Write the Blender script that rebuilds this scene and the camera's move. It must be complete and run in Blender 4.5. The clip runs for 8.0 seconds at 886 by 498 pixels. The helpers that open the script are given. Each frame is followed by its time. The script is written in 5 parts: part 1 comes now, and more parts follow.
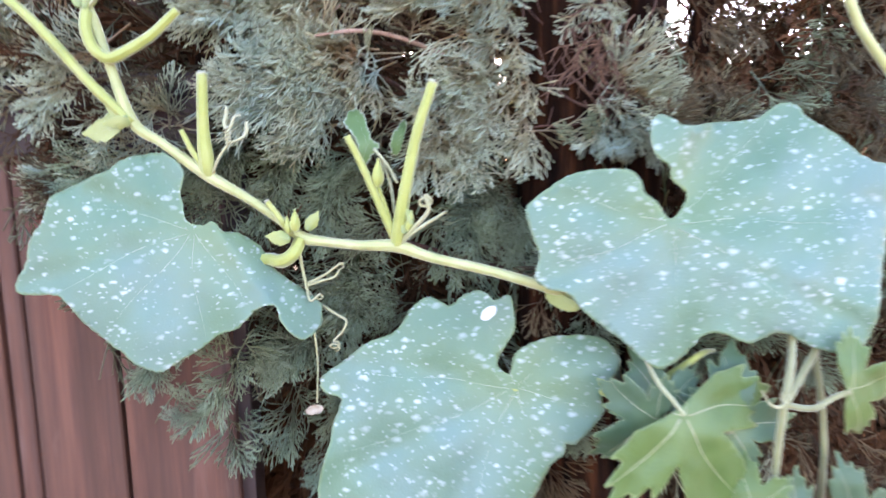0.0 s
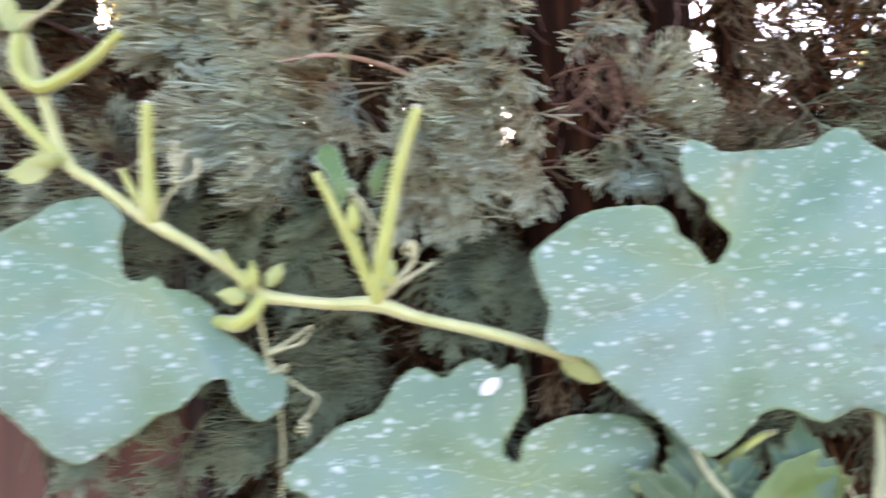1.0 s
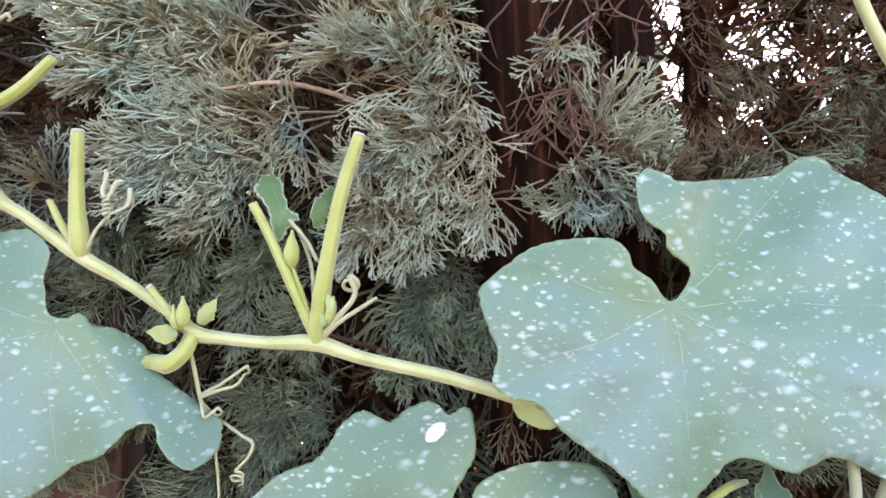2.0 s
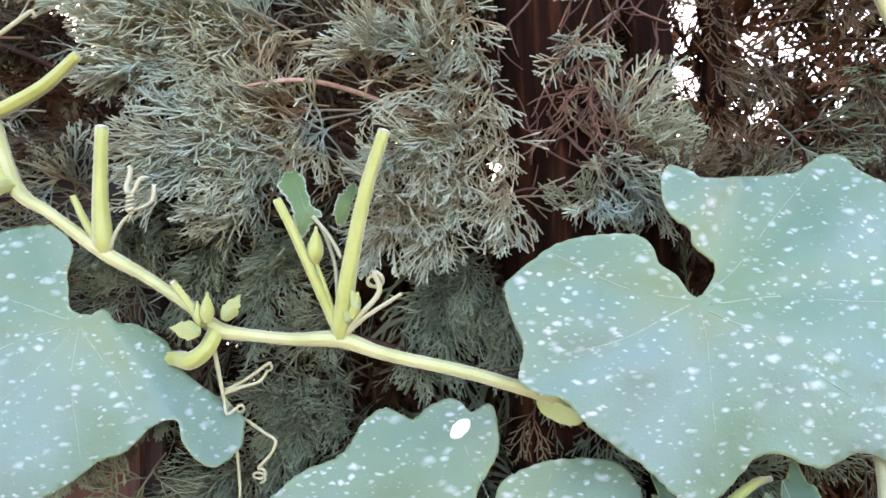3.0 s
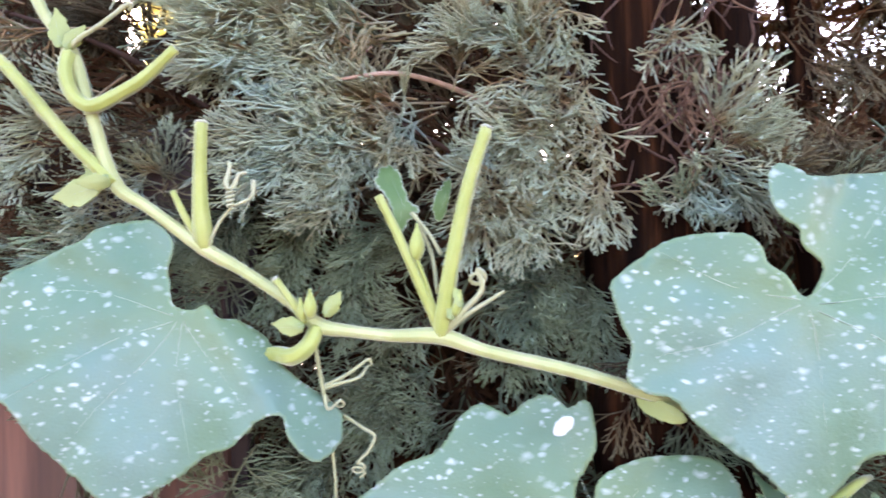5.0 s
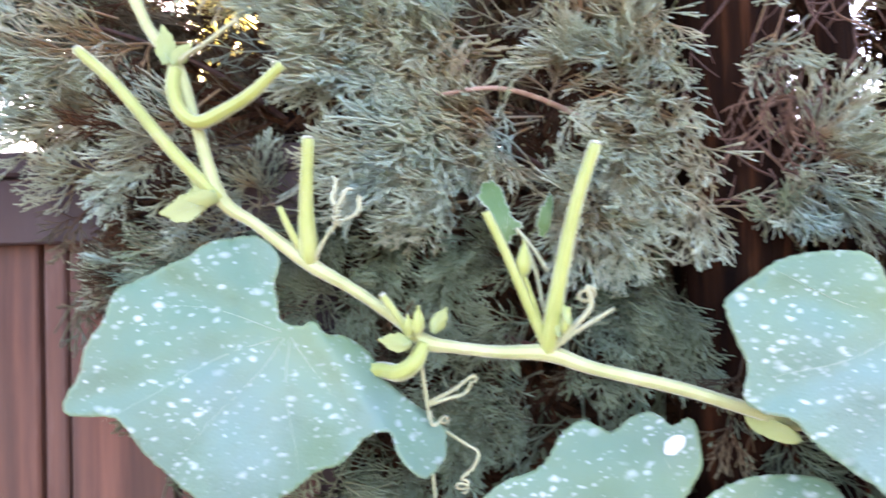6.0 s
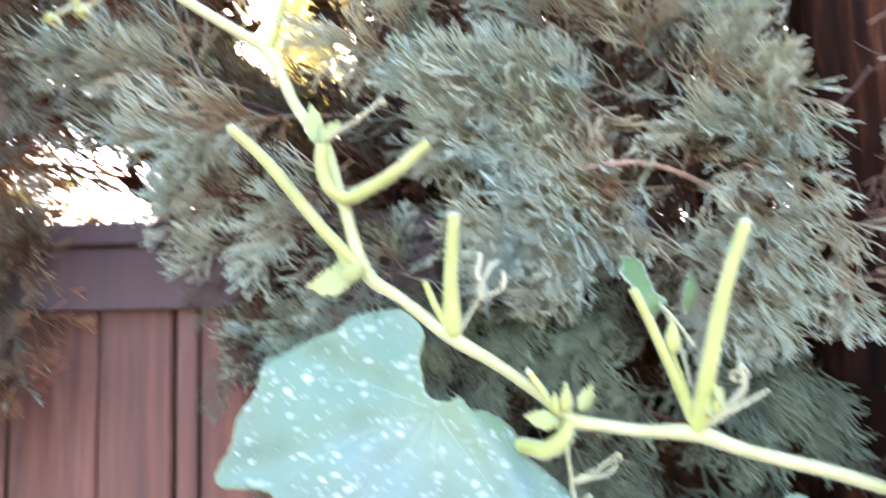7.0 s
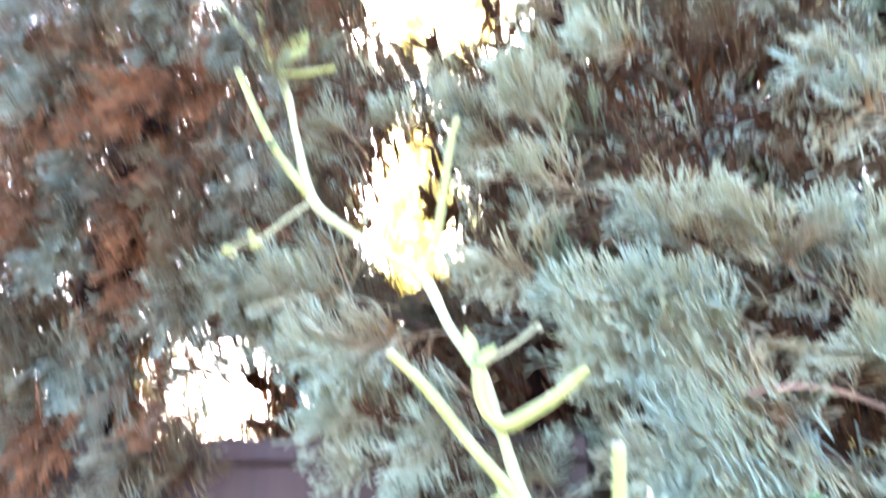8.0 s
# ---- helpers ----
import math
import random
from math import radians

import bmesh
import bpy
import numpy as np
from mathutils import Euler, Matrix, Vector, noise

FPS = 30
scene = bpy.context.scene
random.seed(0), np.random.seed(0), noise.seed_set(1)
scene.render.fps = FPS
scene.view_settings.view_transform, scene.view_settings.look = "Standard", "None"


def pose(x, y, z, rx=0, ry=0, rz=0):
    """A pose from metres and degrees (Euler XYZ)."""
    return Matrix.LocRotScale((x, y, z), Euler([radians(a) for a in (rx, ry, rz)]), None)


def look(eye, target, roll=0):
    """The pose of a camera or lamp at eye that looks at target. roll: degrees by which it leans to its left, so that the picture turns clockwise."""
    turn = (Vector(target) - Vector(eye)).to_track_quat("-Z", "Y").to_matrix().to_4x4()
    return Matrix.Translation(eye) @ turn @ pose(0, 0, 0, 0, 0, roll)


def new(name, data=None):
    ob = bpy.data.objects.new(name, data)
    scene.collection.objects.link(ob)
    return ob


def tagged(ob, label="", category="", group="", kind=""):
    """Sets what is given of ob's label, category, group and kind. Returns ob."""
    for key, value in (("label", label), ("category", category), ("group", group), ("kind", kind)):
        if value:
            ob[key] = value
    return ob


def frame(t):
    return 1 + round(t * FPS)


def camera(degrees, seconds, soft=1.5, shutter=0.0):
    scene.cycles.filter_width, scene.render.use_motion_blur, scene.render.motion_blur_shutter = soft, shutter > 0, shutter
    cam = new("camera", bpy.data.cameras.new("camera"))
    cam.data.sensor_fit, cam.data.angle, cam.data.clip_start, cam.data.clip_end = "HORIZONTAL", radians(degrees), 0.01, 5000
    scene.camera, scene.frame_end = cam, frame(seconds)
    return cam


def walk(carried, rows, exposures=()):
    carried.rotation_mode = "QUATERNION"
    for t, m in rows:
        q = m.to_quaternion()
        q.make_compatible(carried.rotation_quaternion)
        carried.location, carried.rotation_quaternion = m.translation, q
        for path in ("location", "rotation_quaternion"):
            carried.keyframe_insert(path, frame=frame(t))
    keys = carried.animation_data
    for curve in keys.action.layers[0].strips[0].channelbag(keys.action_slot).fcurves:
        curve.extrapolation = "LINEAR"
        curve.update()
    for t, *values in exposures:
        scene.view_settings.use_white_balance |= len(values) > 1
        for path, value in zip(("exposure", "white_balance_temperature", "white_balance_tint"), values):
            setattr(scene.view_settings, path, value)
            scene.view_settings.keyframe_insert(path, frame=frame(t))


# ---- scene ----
from mathutils import geometry

# ---- camera and its walk ----
cam = camera(68.9, 8.0, soft=1.6, shutter=0.9)
ROWS = [  # seconds, x, y, z, yaw, pitch, roll
    (0.0, -0.0001, 0.0004, 1.6500, -0.03, -7.48, -1.34),
    (0.2, -0.0386, 0.0324, 1.6164, -1.39, -4.26, -1.08),
    (0.5, -0.0640, 0.0798, 1.5883, -1.07, 2.87, -1.57),
    (0.7, -0.0493, 0.0983, 1.6017, -0.11, 2.57, -2.00),
    (1.0, 0.0246, 0.1186, 1.6170, 1.40, -0.60, -2.18),
    (1.2, 0.0676, 0.1327, 1.6112, 1.52, 1.06, -1.99),
    (1.5, 0.0853, 0.1457, 1.6329, 1.41, 0.91, -2.08),
    (1.7, 0.0801, 0.1505, 1.6191, 1.48, 2.34, -2.13),
    (2.8, 0.0561, 0.1515, 1.6107, 1.54, 2.72, -2.20),
    (3.0, 0.0503, 0.1507, 1.6076, 1.33, 3.08, -2.14),
    (3.5, 0.0393, 0.1500, 1.6084, 1.34, 2.81, -2.04),
    (4.0, 0.0247, 0.1507, 1.6112, 1.33, 2.45, -1.98),
    (5.5, -0.0611, 0.1495, 1.6306, 2.47, 1.14, -1.76),
    (6.0, -0.1022, 0.1483, 1.6387, 3.07, 1.48, -1.69),
    (6.5, -0.1527, 0.1455, 1.6556, 3.85, 1.81, -1.58),
    (7.0, -0.1919, 0.1355, 1.6776, 5.97, 4.27, -1.20),
    (7.5, -0.2194, 0.1256, 1.7101, 10.38, 9.66, -1.32),
    (7.8, -0.2420, 0.1190, 1.7235, 12.00, 14.60, -0.35),
    (8.0, -0.2639, 0.1079, 1.7294, 11.87, 18.71, -0.36),
]
EXPOSURES = [(0.0, 3.88, 6950, 28), (0.5, 3.87, 6950, 28), (1.0, 3.67, 7500, 28), (1.5, 3.65, 7500, 28), (3.5, 3.74, 7300, 28), (5.5, 3.85, 7000, 28), (6.5, 4.1, 6800, 28), (7.0, 4.20, 6700, 26), (7.5, 4.36, 6500, 24), (8.0, 4.72, 6200, 21)]
walk(cam, [(t, pose(x, y, z, 90, 0, yaw) @ pose(0, 0, 0, pitch, 0, 0) @ pose(0, 0, 0, 0, 0, roll))
           for t, x, y, z, yaw, pitch, roll in ROWS], EXPOSURES)

# ---- sky and sun ----
SUN_EL, SUN_AZ = 33.0, -14.0  # degrees; the sun stands behind the hedge
world = bpy.data.worlds.new("sky")
scene.world = world
world.use_nodes = True
wn = world.node_tree.nodes
sky = wn.new("ShaderNodeTexSky")
sky.sky_type, sky.sun_disc = "NISHITA", False
sky.sun_elevation, sky.sun_rotation = radians(SUN_EL), radians(SUN_AZ)
sky.dust_density, sky.air_density = 2.0, 1.0
world.node_tree.links.new(sky.outputs[0], wn["Background"].inputs[0])
wn["Background"].inputs[1].default_value = 0.13
sun_ob = new("sun", bpy.data.lights.new("sun", "SUN"))
sun_ob.data.energy, sun_ob.data.angle, sun_ob.data.color = 3.5, radians(0.5), (1.0, 0.93, 0.8)
sun_dir = Vector((math.sin(radians(SUN_AZ)) * math.cos(radians(SUN_EL)),
                  math.cos(radians(SUN_AZ)) * math.cos(radians(SUN_EL)), math.sin(radians(SUN_EL))))
sun_ob.matrix_world = look(sun_dir * 20, (0, 0, 0))


# ---- materials ----
class Mat:
    """A node material under construction."""

    def __init__(self, name, rough=0.6, **inputs):
        self.mat = bpy.data.materials.new(name)
        self.mat.use_nodes = True
        self.t = self.mat.node_tree
        self.p = self.t.nodes["Principled BSDF"]
        self.p.inputs["Roughness"].default_value = rough
        for key, value in inputs.items():
            self.p.inputs[key.replace("_", " ")].default_value = value

    def node(self, kind, **props):
        n = self.t.nodes.new("ShaderNode" + kind)
        if "data_type" in props:
            n.data_type, n.blend_type = props["data_type"], props["blend_type"]
        if "operation" in props:
            n.operation = props["operation"]
        if "attribute_name" in props:
            n.attribute_name = props["attribute_name"]
        if "feature" in props:
            n.feature = props["feature"]
        return n

    def link(self, a, b):
        self.t.links.new(a, b)

    def coords(self, scale=(1, 1, 1)):
        tc, mp = self.node("TexCoord"), self.node("Mapping")
        mp.inputs["Scale"].default_value = scale
        self.link(tc.outputs["Object"], mp.inputs["Vector"])
        return mp.outputs["Vector"]

    def noise(self, scale, detail=4.0, vec=None, rough=0.55):
        n = self.node("TexNoise")
        n.inputs["Scale"].default_value, n.inputs["Detail"].default_value, n.inputs["Roughness"].default_value = scale, detail, rough
        self.link(vec if vec else self.coords(), n.inputs["Vector"])
        return n.outputs["Fac"]

    def ramp(self, fac, stops, smooth=False):
        r = self.node("ValToRGB")
        if smooth:
            r.color_ramp.interpolation = "EASE"
        el = r.color_ramp.elements
        while len(el) < len(stops):
            el.new(0.5)
        for e, (at, c) in zip(el, stops):
            e.position, e.color = at, (c if isinstance(c, tuple) else (c, c, c)) + (1.0,)
        self.link(fac, r.inputs["Fac"])
        return r.outputs["Color"]

    def mix(self, fac, a, b, mode="MIX"):
        m = self.node("Mix", data_type="RGBA", blend_type=mode)
        for sock, v in ((m.inputs["Factor"], fac), (m.inputs["A"], a), (m.inputs["B"], b)):
            if isinstance(v, (int, float)):
                sock.default_value = v
            elif isinstance(v, tuple):
                sock.default_value = v + (1.0,)
            else:
                self.link(v, sock)
        return m.outputs["Result"]

    def math(self, op, a, b=0.0):
        m = self.node("Math", operation=op)
        for sock, v in zip(m.inputs, (a, b)):
            if isinstance(v, (int, float)):
                sock.default_value = v
            else:
                self.link(v, sock)
        return m.outputs[0]

    def attr(self, name):
        return self.node("Attribute", attribute_name=name).outputs["Fac"]

    def random(self):
        return self.node("ObjectInfo").outputs["Random"]

    def island(self):
        return self.node("NewGeometry").outputs["Random Per Island"]

    def color(self, c):
        self.link(c, self.p.inputs["Base Color"])

    def bump(self, height, strength=0.4, distance=0.002):
        b = self.node("Bump")
        b.inputs["Strength"].default_value, b.inputs["Distance"].default_value = strength, distance
        self.link(height, b.inputs["Height"])
        self.link(b.outputs[0], self.p.inputs["Normal"])

    def translucent(self, color, share):
        """Lets part of the light through the thin tissue."""
        tr, mx = self.node("BsdfTranslucent"), self.node("MixShader")
        if isinstance(color, tuple):
            tr.inputs[0].default_value = color + (1.0,)
        else:
            self.link(color, tr.inputs[0])
        mx.inputs[0].default_value = share
        self.link(self.p.outputs[0], mx.inputs[1])
        self.link(tr.outputs[0], mx.inputs[2])
        out = self.t.nodes["Material Output"]
        self.link(mx.outputs[0], out.inputs["Surface"])


def foliage_material(name, base, mid, tip, warm, cool, glow, share=0.30, gloss=0.6):
    m = Mat(name, 0.42 if gloss > 0.3 else 0.8)
    m.p.inputs["Specular IOR Level"].default_value = gloss
    along = m.attr("tip")
    where = m.node("NewGeometry").outputs["Position"]
    c = m.ramp(along, [(0.0, base), (0.22, base), (0.5, mid), (1.0, tip)])
    patch = m.noise(13.0, 3, where)
    c = m.mix(m.ramp(patch, [(0.53, 0.0), (0.70, 0.7)]), c, warm)
    c = m.mix(m.ramp(patch, [(0.34, 0.8), (0.48, 0.0)]), c, cool)
    c = m.mix(m.math("MULTIPLY", m.island(), 0.18), c, warm)
    c = m.mix(0.6, c, m.ramp(m.island(), [(0.0, 0.38), (1.0, 1.0)]), "MULTIPLY")
    m.color(c)
    m.bump(m.noise(900, 2), 0.4, 0.0006)
    m.translucent(glow, share)
    return m.mat


MAT_GREEN = foliage_material("cypress_green", (0.31, 0.140, 0.060), (0.43, 0.395, 0.245), (0.55, 0.655, 0.50), (0.53, 0.46, 0.30), (0.32, 0.49, 0.44), (0.50, 0.52, 0.20))
# bluer than MAT_GREEN, and darkened to paint the shade lower down
MAT_SHADY = foliage_material("cypress_shady", (0.065, 0.052, 0.030), (0.175, 0.21, 0.130), (0.32, 0.40, 0.255), (0.28, 0.30, 0.175), (0.18, 0.285, 0.215), (0.26, 0.37, 0.16), 0.25, 0.35)
# darkened copy of MAT_GREEN: the second tree's shade is in the colour
MAT_SHADED = foliage_material("cypress_shaded", (0.14, 0.070, 0.036), (0.24, 0.21, 0.13), (0.30, 0.36, 0.27), (0.32, 0.23, 0.14), (0.16, 0.24, 0.21), (0.24, 0.25, 0.10), 0.2, 0.4)
# fading and dead browns, darkened to paint the shade inside the hedge
MAT_MIXED_SHADED = foliage_material("cypress_fading_shaded", (0.068, 0.032, 0.017), (0.128, 0.088, 0.048), (0.168, 0.144, 0.088), (0.168, 0.100, 0.052), (0.080, 0.092, 0.068), (0.160, 0.128, 0.048), 0.10, 0.12)
MAT_DEAD_SHADED = foliage_material("cypress_dead_shaded", (0.036, 0.014, 0.007), (0.069, 0.032, 0.016), (0.099, 0.051, 0.027), (0.132, 0.053, 0.022), (0.033, 0.026, 0.018), (0.060, 0.036, 0.012), 0.08, 0.08)
MAT_RUST = foliage_material("cypress_rust", (0.085, 0.034, 0.016), (0.18, 0.078, 0.037), (0.26, 0.13, 0.066), (0.34, 0.125, 0.046), (0.13, 0.10, 0.07), (0.14, 0.08, 0.03), 0.1, 0.12)
# lit copy of the cypress green: backlight painted into paler yellow colours
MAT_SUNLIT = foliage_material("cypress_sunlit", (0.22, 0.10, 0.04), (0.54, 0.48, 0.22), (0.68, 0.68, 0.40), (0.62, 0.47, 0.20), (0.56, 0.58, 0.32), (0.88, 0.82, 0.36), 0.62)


def bark_material():
    m = Mat("cypress_bark", 0.9)
    m.p.inputs["Specular IOR Level"].default_value = 0.08
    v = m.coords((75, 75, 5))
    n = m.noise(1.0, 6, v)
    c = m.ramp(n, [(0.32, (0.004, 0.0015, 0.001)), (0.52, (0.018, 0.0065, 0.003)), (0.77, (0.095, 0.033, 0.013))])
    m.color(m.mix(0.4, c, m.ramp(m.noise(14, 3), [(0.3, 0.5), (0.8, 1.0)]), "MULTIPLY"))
    m.bump(n, 0.9, 0.006)
    return m.mat


MAT_BARK = bark_material()


def twig_material(name, a, b):
    m = Mat(name, 0.7)
    n = m.noise(90, 4)
    m.color(m.ramp(n, [(0.3, a), (0.75, b)]))
    m.bump(n, 0.5, 0.001)
    return m.mat


MAT_TWIG = twig_material("bare_twig", (0.035, 0.013, 0.007), (0.095, 0.038, 0.021))
MAT_RED_TWIG = twig_material("red_twig", (0.070, 0.031, 0.015), (0.155, 0.080, 0.045))
MAT_PALE_TWIG = twig_material("pale_twig", (0.28, 0.165, 0.115), (0.46, 0.31, 0.23))


def fence_material(name, dark, light, stain, worn):
    m = Mat(name, 0.72)
    rnd = m.random()
    off = m.node("CombineXYZ")
    m.link(m.math("MULTIPLY", rnd, 31.0), off.inputs[0])
    m.link(m.math("MULTIPLY", rnd, 17.0), off.inputs[2])
    tc, add, mp = m.node("TexCoord"), m.node("VectorMath", operation="ADD"), m.node("Mapping")
    m.link(tc.outputs["Object"], add.inputs[0])
    m.link(off.outputs[0], add.inputs[1])
    mp.inputs["Scale"].default_value = (55, 55, 2.2)
    m.link(add.outputs[0], mp.inputs["Vector"])
    grain = m.noise(1.0, 7, mp.outputs[0], 0.65)
    mp2 = m.node("Mapping")
    mp2.inputs["Scale"].default_value = (9, 9, 1.3)
    m.link(add.outputs[0], mp2.inputs["Vector"])
    broad = m.noise(1.0, 4, mp2.outputs[0])
    c = m.ramp(grain, [(0.28, dark), (0.72, light)])
    c = m.mix(0.75, c, m.ramp(broad, [(0.32, 0.32), (0.62, 1.0)]), "MULTIPLY")
    c = m.mix(m.math("MULTIPLY", rnd, 0.3), c, dark)
    mp3 = m.node("Mapping")
    mp3.inputs["Scale"].default_value = (24, 24, 2.8)
    m.link(add.outputs[0], mp3.inputs["Vector"])
    blot = m.noise(1.0, 5, mp3.outputs[0], 0.6)
    c = m.mix(m.ramp(blot, [(0.50, 0.0), (0.66, 0.75)]), c, stain)
    c = m.mix(m.ramp(blot, [(0.28, 0.55), (0.40, 0.0)]), c, worn)
    m.color(c)
    m.link(m.ramp(broad, [(0.3, 0.5), (0.7, 0.85)]), m.p.inputs["Roughness"])
    m.bump(grain, 0.5, 0.002)
    return m.mat


MAT_BOARD = fence_material("stained_fence_board", (0.040, 0.014, 0.009), (0.180, 0.068, 0.040), (0.050, 0.017, 0.008), (0.18, 0.100, 0.082))
MAT_TRIM = fence_material("stained_fence_trim", (0.029, 0.015, 0.014), (0.060, 0.031, 0.028), (0.034, 0.015, 0.012), (0.072, 0.046, 0.046))


def leaf_material(name, deep, light, spots, gloss=0.36, rim_share=0.5, rim_color=(0.31, 0.37, 0.15), rim_from=0.955, sky_sheen=None):
    m = Mat(name, gloss)
    m.p.inputs["Specular IOR Level"].default_value = 0.42
    m.p.inputs["Sheen Weight"].default_value = 0.12
    m.p.inputs["Sheen Roughness"].default_value = 0.4
    base = m.ramp(m.noise(11, 6, None, 0.62), [(0.28, deep), (0.72, light)])
    # bluish patches: the sky's sheen painted into the leaf colour
    if sky_sheen:
        base = m.mix(m.ramp(m.noise(7, 2), [(0.45, 0.0), (0.62, 0.55)]), base, sky_sheen)
    edge = m.attr("rim")
    young = m.ramp(m.attr("near"), [(0.0, (1.0, 1.0, 1.0)), (0.14, (0.75, 0.75, 0.75)), (0.34, (0.0, 0.0, 0.0))])
    base = m.mix(m.math("MULTIPLY", young, 0.50), base, (0.140, 0.205, 0.082))
    margin = m.ramp(edge, [(rim_from, (0.0, 0.0, 0.0)), (1.0, (1.0, 1.0, 1.0))])
    base = m.mix(m.math("MULTIPLY", margin, rim_share), base, rim_color)
    if spots:
        warp = m.node("Mapping")
        warp.inputs["Rotation"].default_value, warp.inputs["Scale"].default_value = (0, 0.45, 0), (0.75, 1.0, 1.35)
        nz = m.node("TexNoise")
        nz.inputs["Scale"].default_value = 110
        tc, sc, ad = m.node("TexCoord"), m.node("VectorMath", operation="SCALE"), m.node("VectorMath", operation="ADD")
        m.link(tc.outputs["Object"], nz.inputs["Vector"])
        m.link(nz.outputs["Color"], sc.inputs[0])
        sc.inputs["Scale"].default_value = 0.007
        m.link(tc.outputs["Object"], ad.inputs[0])
        m.link(sc.outputs[0], ad.inputs[1])
        m.link(ad.outputs[0], warp.inputs["Vector"])
        total = None
        for scale, size, keep in ((70, 0.29, 0.22), (120, 0.32, 0.25), (46, 0.22, 0.50), (200, 0.32, 0.40)):
            v = m.node("TexVoronoi", feature="F1")
            v.inputs["Scale"].default_value = scale
            m.link(warp.outputs[0], v.inputs["Vector"])
            cell = m.node("SeparateColor")
            m.link(v.outputs["Color"], cell.inputs[0])
            r = m.math("MULTIPLY", m.math("SUBTRACT", cell.outputs[0], keep), size / (1 - keep) * 1.4)
            s = m.math("MULTIPLY", m.math("SUBTRACT", r, v.outputs["Distance"]), 4.0)
            s = m.math("MINIMUM", m.math("MAXIMUM", s, 0.0), 1.0)
            total = s if total is None else m.math("MAXIMUM", total, s)
        patch = m.ramp(m.noise(22, 3), [(0.36, 0.45), (0.60, 1.0)])
        total = m.math("MULTIPLY", m.math("MULTIPLY", total, patch), spots)
        base = m.mix(total, base, (0.45, 0.51, 0.48))
    m.color(base)
    fine = m.noise(420, 3)
    m.bump(m.math("ADD", fine, m.math("MULTIPLY", m.noise(34, 3), 2.2)), 0.28, 0.0016)
    m.translucent((0.22, 0.38, 0.06), 0.16)
    return m.mat


MAT_LEAF = leaf_material("squash_leaf", (0.076, 0.150, 0.086), (0.118, 0.206, 0.138), 0.9, rim_share=0.28, sky_sheen=(0.130, 0.205, 0.192))
MAT_YOUNG = leaf_material("young_leaf", (0.240, 0.282, 0.078), (0.335, 0.360, 0.150), 0.0, 0.5)
MAT_CURLED = leaf_material("curled_leaf", (0.060, 0.126, 0.036), (0.102, 0.180, 0.060), 0.0, 0.6, 0.95, (0.395, 0.432, 0.335), 0.82)
MAT_LOBED = leaf_material("lobed_leaf", (0.052, 0.100, 0.020), (0.092, 0.152, 0.036), 0.0, 0.45)
MAT_LOBED_DARK = leaf_material("lobed_leaf_dark", (0.032, 0.073, 0.035), (0.060, 0.117, 0.060), 0.0, 0.45)


def stem_material(name, a, b, c):
    m = Mat(name, 0.45)
    m.p.inputs["Sheen Weight"].default_value = 0.5
    n = m.noise(38, 4)
    col = m.ramp(n, [(0.25, a), (0.5, b), (0.8, c)])
    m.color(m.mix(m.math("MULTIPLY", m.noise(600, 2), 0.22), col, (0.432, 0.455, 0.300)))
    m.bump(m.noise(500, 2), 0.35, 0.0006)
    m.translucent((0.45, 0.45, 0.12), 0.15)
    return m.mat


MAT_STEM = stem_material("squash_stem", (0.29, 0.31, 0.095), (0.38, 0.40, 0.145), (0.46, 0.47, 0.23))
MAT_OLD_STEM = stem_material("climber_stem", (0.15, 0.155, 0.055), (0.20, 0.205, 0.085), (0.25, 0.25, 0.125))
MAT_PETIOLE = stem_material("petiole_yellow", (0.240, 0.275, 0.030), (0.305, 0.342, 0.054), (0.360, 0.377, 0.108))
MAT_TENDRIL = stem_material("tendril_pale", (0.270, 0.275, 0.120), (0.335, 0.335, 0.168), (0.360, 0.347, 0.204))
MAT_CREAM = stem_material("tendril_cream", (0.32, 0.325, 0.18), (0.37, 0.37, 0.22), (0.40, 0.395, 0.26))
MAT_VEIN = stem_material("leaf_vein", (0.156, 0.228, 0.150), (0.198, 0.270, 0.180), (0.252, 0.312, 0.215))
MAT_CUT = stem_material("cut_end", (0.360, 0.360, 0.240), (0.407, 0.407, 0.300), (0.455, 0.455, 0.360))


def plain_material(name, a, b, scale=60, rough=0.8):
    m = Mat(name, rough)
    n = m.noise(scale, 6)
    m.color(m.ramp(n, [(0.3, a), (0.7, b)]))
    m.bump(n, 0.6, 0.004)
    return m.mat


MAT_SOIL = plain_material("garden_soil", (0.075, 0.050, 0.033), (0.17, 0.118, 0.078), 18, 0.95)
MAT_PETAL = plain_material("dry_petal", (0.252, 0.192, 0.132), (0.372, 0.312, 0.240), 120)
MAT_WHITE = plain_material("white_petal", (0.480, 0.480, 0.467), (0.539, 0.539, 0.527), 120, 0.5)


# ---- mesh helpers ----
def spline(points, steps, closed=False):
    """A smooth curve through control points."""
    p = np.array(points, float)
    k = len(p)
    out = []
    for i in range(k if closed else k - 1):
        if closed:
            a, b, c, d = p[(i - 1) % k], p[i], p[(i + 1) % k], p[(i + 2) % k]
        else:
            b, c = p[i], p[i + 1]
            a, d = p[i - 1] if i else 2 * b - c, p[i + 2] if i + 2 < k else 2 * c - b
        for s in np.arange(steps) / steps:
            out.append(0.5 * (2 * b + (c - a) * s + (2 * a - 5 * b + 4 * c - d) * s**2 + (3 * b - a - 3 * c + d) * s**3))
    if not closed:
        out.append(p[-1])
    return np.array(out)


